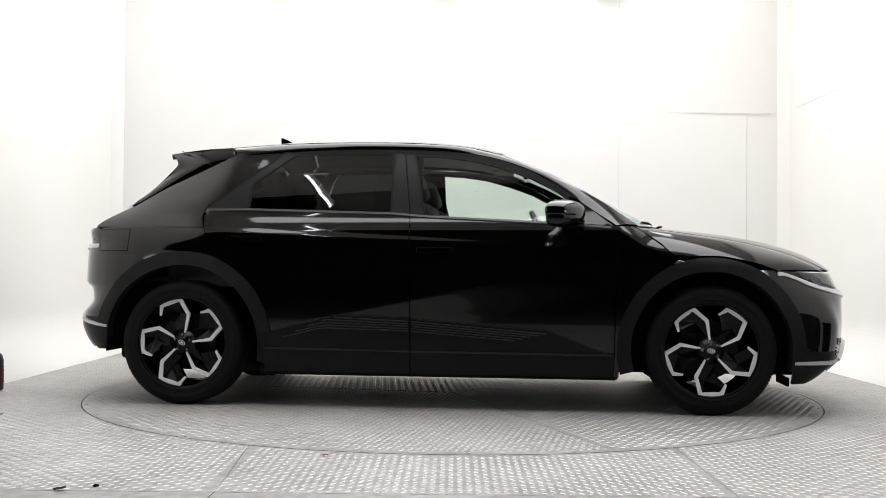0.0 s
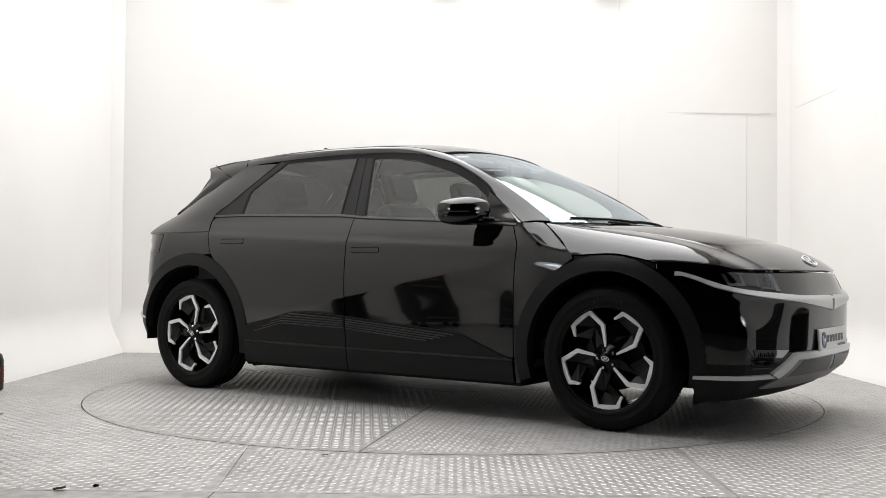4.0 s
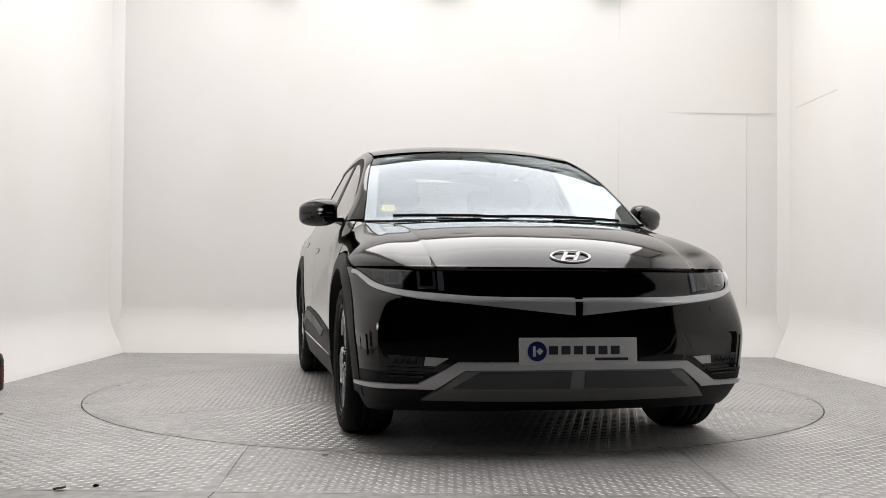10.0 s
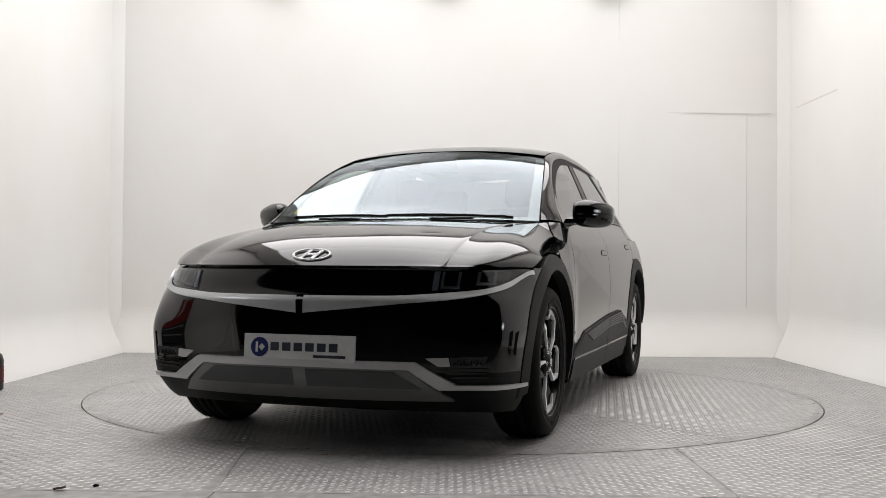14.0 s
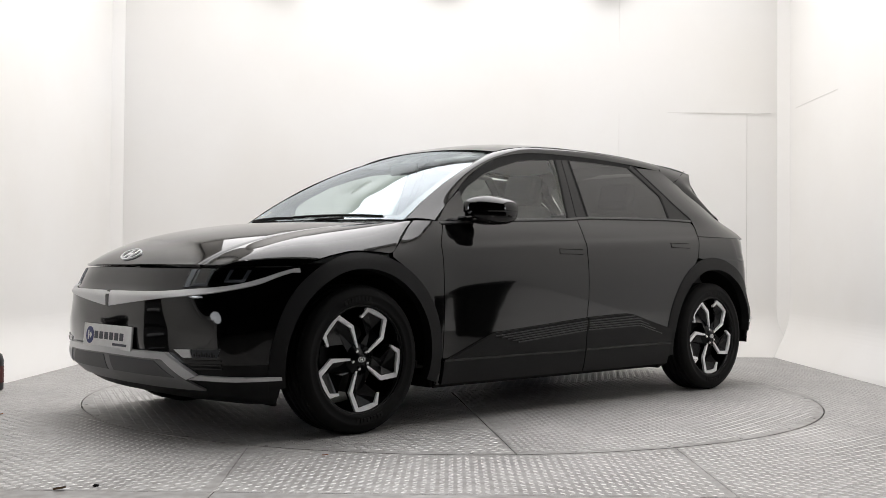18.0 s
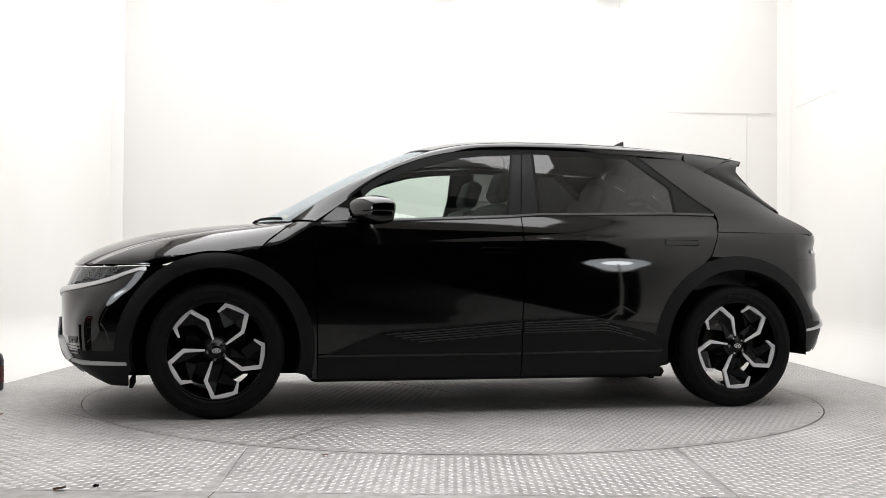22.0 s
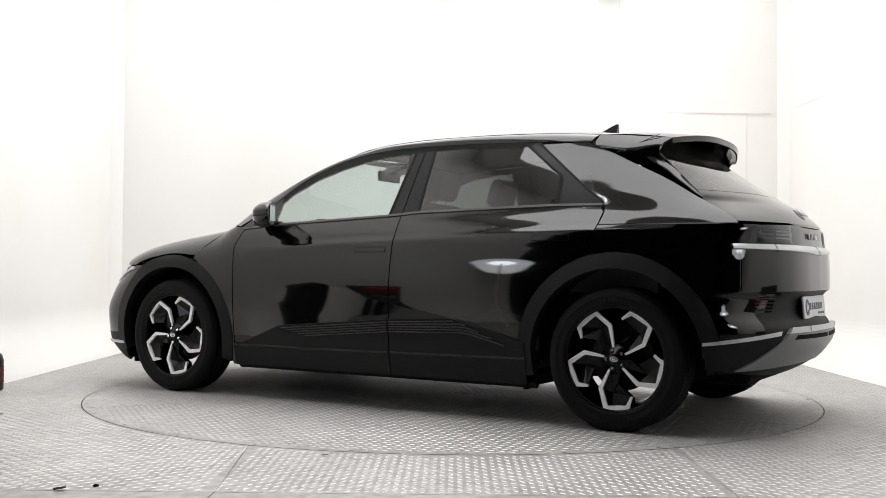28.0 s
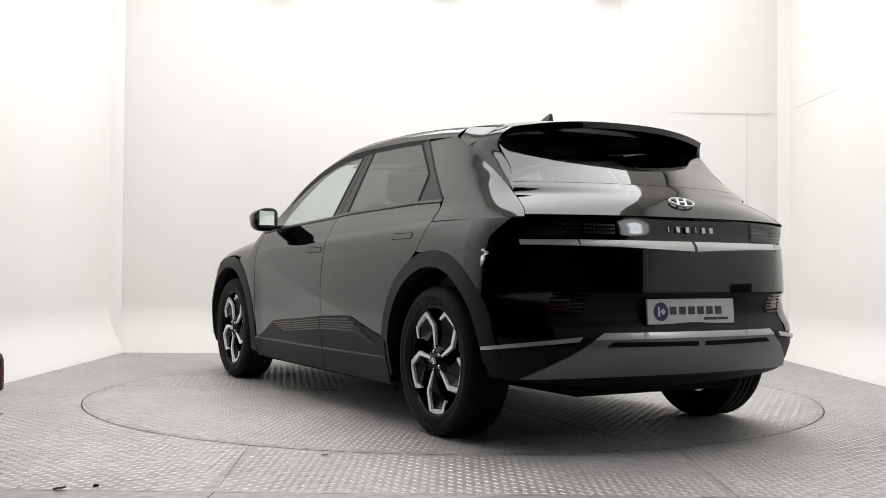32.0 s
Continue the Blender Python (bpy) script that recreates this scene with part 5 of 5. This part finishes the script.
both("sill_strip", lambda u, v: flank(0.968 - 1.13 * u, 0.318 + 0.012 * v + 0.004 * u, 0.016), 16, 1, GLOSSB, thick=0.006)
both("sill_strip", lambda u, v: flank(-0.175 - 0.84 * u, 0.323 + 0.012 * v + 0.008 * u, 0.016), 16, 1, GLOSSB, thick=0.006)
both("sill", lambda u, v: np.array([0.98 - 2.03 * u, half(0.98 - 2.03 * u, 0.21) - 0.012 - 0.035 * (1 - v), 0.178 + 0.034 * v]), 20, 2, UNDER, thick=0.03)

# door mirrors
def mirror_housing(s):
    hold = new("door_mirror")
    hold.parent = car
    c, rad = (0.690, 0.982, 1.108), (0.088, 0.103, 0.080)
    def blob(e1, rad, c, cut=-1.0):
        bm = bmesh.new()
        nu, nv = 28, 20
        g = lambda v, p: math.copysign(abs(v) ** p, v)
        rows = []
        for i in range(nu):
            a = TAU * i / nu
            col = []
            for j in range(nv + 1):
                b = -math.pi / 2 + math.pi * j / nv
                x, y, z = g(math.cos(b), e1) * g(math.cos(a), e1), g(math.cos(b), e1) * g(math.sin(a), e1), g(math.sin(b), e1)
                z *= 1 - 0.30 * max(x, 0) ** 1.5
                x = max(x, -0.62)
                if x > 0:
                    x *= 1 - 0.18 * max(y, 0)
                if z > 0:
                    z *= 1 - 0.34 * max(y, 0)
                z = max(z, cut)
                col.append(bm.verts.new((c[0] + rad[0] * x - 0.52 * rad[1] * y, s * (c[1] + rad[1] * y), c[2] + rad[2] * z)))
            rows.append(col)
        for i in range(nu):
            p, q = rows[i], rows[(i + 1) % nu]
            for j in range(nv):
                bm.faces.new((p[j], q[j], q[j + 1], p[j + 1]))
        bmesh.ops.remove_doubles(bm, verts=bm.verts, dist=1e-5)
        bmesh.ops.recalc_face_normals(bm, faces=bm.faces)
        return bm
    part("mirror_cap", blob(0.50, rad, c, -0.12), PAINT, hold, "", True)
    part("mirror_lower", blob(0.7, (0.090, 0.104, 0.064), (0.690, 0.981, 1.096)), GLOSSB, hold, "", True)
    part("mirror_foot", box(0.745, s * 0.885, 1.066, 0.12, 0.15, 0.026, 0.010), GLOSSB, hold)
    part("mirror_glass", box(0, 0, 0, 0.003, 0.14, 0.09, 0.0, m=Matrix.Translation((0.6325, s * 0.980, 1.118)) @ Matrix.Rotation(s * 0.48, 4, "Z")), CHROME, hold, "silvered mirror glass")
    return hold


for s in (1, -1):
    mirror_housing(s)

# roof fin
bm = bmesh.new()
fin = [(-1.02, 1.597), (-1.075, 1.618), (-1.12, 1.642), (-1.15, 1.655), (-1.162, 1.654), (-1.155, 1.585), (-1.02, 1.585)]
a, b = [bm.verts.new((x, -0.004 - 0.022 * (1.66 - z) / 0.07, z)) for x, z in fin], [bm.verts.new((x, 0.004 + 0.022 * (1.66 - z) / 0.07, z)) for x, z in fin]
bm.faces.new(a)
bm.faces.new(b[::-1])
for i in range(len(fin)):
    j = (i + 1) % len(fin)
    bm.faces.new((a[i], b[i], b[j], a[j]))
bmesh.ops.recalc_face_normals(bm, faces=bm.faces)
part("roof_fin", bm, PAINT, car, "black shark-fin aerial")

# ---------------------------------------------------------------- car: rear details
DIMPIX = material("smoked_pixel", (0.10, 0.085, 0.085), 0.3, 0.4)
def side_strip(u, v, s):
    z = 0.487 - 0.045 * u + (0.021 - 0.006 * u) * v
    p0, p1 = tail_phi_y(0.60 - 0.015 * v, z), tail_phi_x(-1.945, z)
    ph = p0 + (p1 - p0) * u
    p = tail(ph, z) + np.array([-math.cos(ph), math.sin(ph), 0]) * 0.012
    return p * np.array([1, s, 1])


plate(car, pose(-2.264, 0, 0.613, 0, -5, 180))
emblem("tail_emblem", pose(-2.196, 0, 1.112, 0, -57, 180), 0.074, 0.040)
for s in (1, -1):
    tl = skin("tail_lamp", face_patch(tail_at, [(s * 0.40, 0.936), (s * 0.735, 0.936)], [(s * 0.40, 1.024), (s * 0.735, 1.018)], 0.001), 16, 3, LENS, thick=0.003, label="dark tail lamp with rows of small squares")
    for row in range(3):
        for k in range(22):
            y = 0.42 + k * 0.0136 + (0.010 if k > 10 else 0)
            z = 0.957 + row * 0.017
            skin("lamp_pixel", face_patch(tail_at, [(s * y, z), (s * (y + 0.009), z)], [(s * y, z + 0.010), (s * (y + 0.009), z + 0.010)], -0.004), 1, 1, LAMPIN if k < 11 else DIMPIX, tl, thick=0.001)
    for k in range(6):
        z = 0.598 + k * 0.0165
        ye = 0.90 - 0.012 * (5 - k)
        vent = skin("rear_vent_slat", face_patch(tail_at, [(s * 0.56, z), (s * (ye - 0.03), z)], [(s * 0.56, z + 0.007), (s * (ye - 0.03), z + 0.007)], 0.0), 12, 1, GLOSSB, thick=0.012)
        if k in (1, 2, 3, 4):
            skin("reflector", face_patch(tail_at, [(s * 0.62, z + 0.008), (s * 0.74, z + 0.008)], [(s * 0.62, z + 0.0155), (s * 0.74, z + 0.0155)], -0.004), 4, 1, REDLENS, vent, thick=0.002)
    skin("strip_seam", face_patch(tail_at, [(s * 0.585, 0.894), (s * 0.589, 0.894)], [(s * 0.592, 0.932), (s * 0.596, 0.932)], 0.0072), 1, 2, GLOSSB, thick=0.003)
    skin("rear_side_strip", lambda u, v: side_strip(u, v, s), 24, 2, SILVER, thick=0.02)
for k in range(6):
    part("letter_bar", box(0, 0, 0, 0.004, 0.005 if k in (0, 3) else 0.021, 0.026, m=pose(-2.262 + 0.10 * abs(0.125 - k * 0.052), 0.125 - k * 0.052, 0.984, 0, 10, 0)), SILVER, car)
part("letter_bar_small", box(0, 0, 0, 0.004, 0.05, 0.008, m=pose(-2.232, -0.20, 0.978, 0, 10, 0)), CHROME, car)
skin("strip_slot", face_patch(tail_at, [(-0.008, 0.883), (0.008, 0.883)], [(-0.008, 0.932), (0.008, 0.932)], 0.0075), 1, 2, GLOSSB, thick=0.003)
skin("rear_skid", face_patch(tail_at, sym([(0.02, 0.325), (0.4, 0.325), (0.80, 0.318)]), sym([(0.02, 0.500), (0.4, 0.500), (0.53, 0.496)]), 0.012), 40, 8, SKID, thick=0.03, label="satin grey rear skid plate")
skin("rear_skid_frame", face_patch(tail_at, sym([(0.02, 0.500), (0.535, 0.496)]), sym([(0.02, 0.527), (0.495, 0.525)]), 0.018), 30, 3, SILVER, thick=0.03)
for s in (1, -1):
    skin("skid_slot", face_patch(tail_at, [(s * 0.02, 0.462), (s * 0.49, 0.464)], [(s * 0.02, 0.483), (s * 0.455, 0.485)], 0.015), 10, 2, UNDER, thick=0.003, label="dark slot in the skid plate")
    bm = lathe([(0.0, 0.004), (0.011, 0.004), (0.014, 0.0)], 16, axis="z")
    bmesh.ops.transform(bm, verts=bm.verts, matrix=pose(*tail_at(s * 0.30, 0.513, 0.0185), 0, -90, 0))
    part("parking_sensor", bm, SILVER, car)

# ---------------------------------------------------------------- cabin
part("cabin_floor", box(0.0, 0, 0.30, 2.1, 1.6, 0.04), TRIM, car)
part("bulkhead", box(1.02, 0, 0.66, 0.05, 1.5, 0.62, 0.01), TRIM, car)
part("dashboard", box(0.86, 0, 0.95, 0.36, 1.52, 0.16, 0.05, 3), TRIM, car, "dark padded dashboard")
part("display", box(0.68, 0.18, 1.055, 0.025, 0.62, 0.11, 0.008), GLOSSB, car, "wide black display panel")
for s in (1, -1):
    part("door_card", box(-0.1, s * 0.835, 0.70, 1.9, 0.04, 0.66, 0.015), TRIM, car)
    part("load_side", box(-1.38, s * 0.70, 0.86, 0.56, 0.05, 0.36, 0.01), TRIM, car)
    part("sun_visor", box(0.30, s * 0.33, 1.455, 0.14, 0.32, 0.014, 0.006, m=Matrix()), HEADLINER, car)
part("load_floor", box(-1.5, 0, 0.72, 1.0, 1.3, 0.03), TRIM, car)
skin("headliner", lambda u, v: roof(0.02 + 0.96 * u, 0.03 + 0.94 * v) - np.array([0, 0, 0.035]), 12, 10, HEADLINER, thick=0.006, core=(0, 0, 5), label="pale cloth headliner")


def seat(name, x, y, w, rear=False):
    hold = new(name)
    hold.parent = car
    part("cushion", box(x, y, 0.56, 0.52, w, 0.16, 0.05, 3), SEATM, hold)
    lean = Matrix.Translation((x - 0.24, y, 0.60)) @ Matrix.Rotation(radians(-20), 4, "Y")
    part("backrest", box(0, 0, 0.30, 0.14, w * 0.96, 0.64, 0.055, 3, m=lean), SEATM, hold, "", False)
    ys = (0.0,) if not rear else (-0.42, 0.42)
    for dy in ys:
        part("headrest", box(0.015, dy, 0.735, 0.10, 0.27, 0.19, 0.045, 3, m=lean), SEATM, hold)
        for q in (-0.05, 0.05):
            part("headrest_post", box(0, dy + q, 0.63, 0.012, 0.012, 0.1, m=lean), CHROME, hold)
    return hold


seat("front_seat", 0.28, 0.38, 0.52)
seat("front_seat", 0.28, -0.38, 0.52)
seat("rear_bench", -0.62, 0.0, 1.30, True)
bm = bmesh.new()
rows = []
for k in range(32):
    a = TAU * k / 32
    ring = []
    for j in range(8):
        b = TAU * j / 8
        r = 0.18 + 0.016 * math.cos(b)
        ring.append(bm.verts.new(pose(0.58, -0.38, 0.98, 0, 65, 0) @ Vector((r * math.cos(a), r * math.sin(a), 0.016 * math.sin(b)))))
    rows.append(ring)
for k in range(32):
    p, q = rows[k], rows[(k + 1) % 32]
    for j in range(8):
        bm.faces.new((p[j], p[(j + 1) % 8], q[(j + 1) % 8], q[j]))
box(0, 0, 0, 0.32, 0.05, 0.03, 0.01, m=pose(0.59, -0.38, 0.975, 0, 65, 0), bm=bm)
part("steering_wheel", bm, TRIM, car, "dark steering wheel", True)
part("rear_view_mirror", box(0.46, 0, 1.405, 0.03, 0.24, 0.07, 0.012), GLOSSB, car, "small cabin mirror")


# ---------------------------------------------------------------- motion
def heading(t):
    return -4.7233 - 7.3359 * t - 0.001206 * (t - 16) ** 2


def motions():
    """The turntable carries the car round at an even pace."""
    car_rows, table_rows = [], []
    for k in range(65):
        t = k / 2
        turn = pose(0, 0, 0, 0, 0, heading(t))
        car_rows.append((t, turn @ pose(0.0077, 0.0534, 0.001)))
        table_rows.append((t, turn))
    walk(car, car_rows)
    walk(turntable, table_rows)


motions()
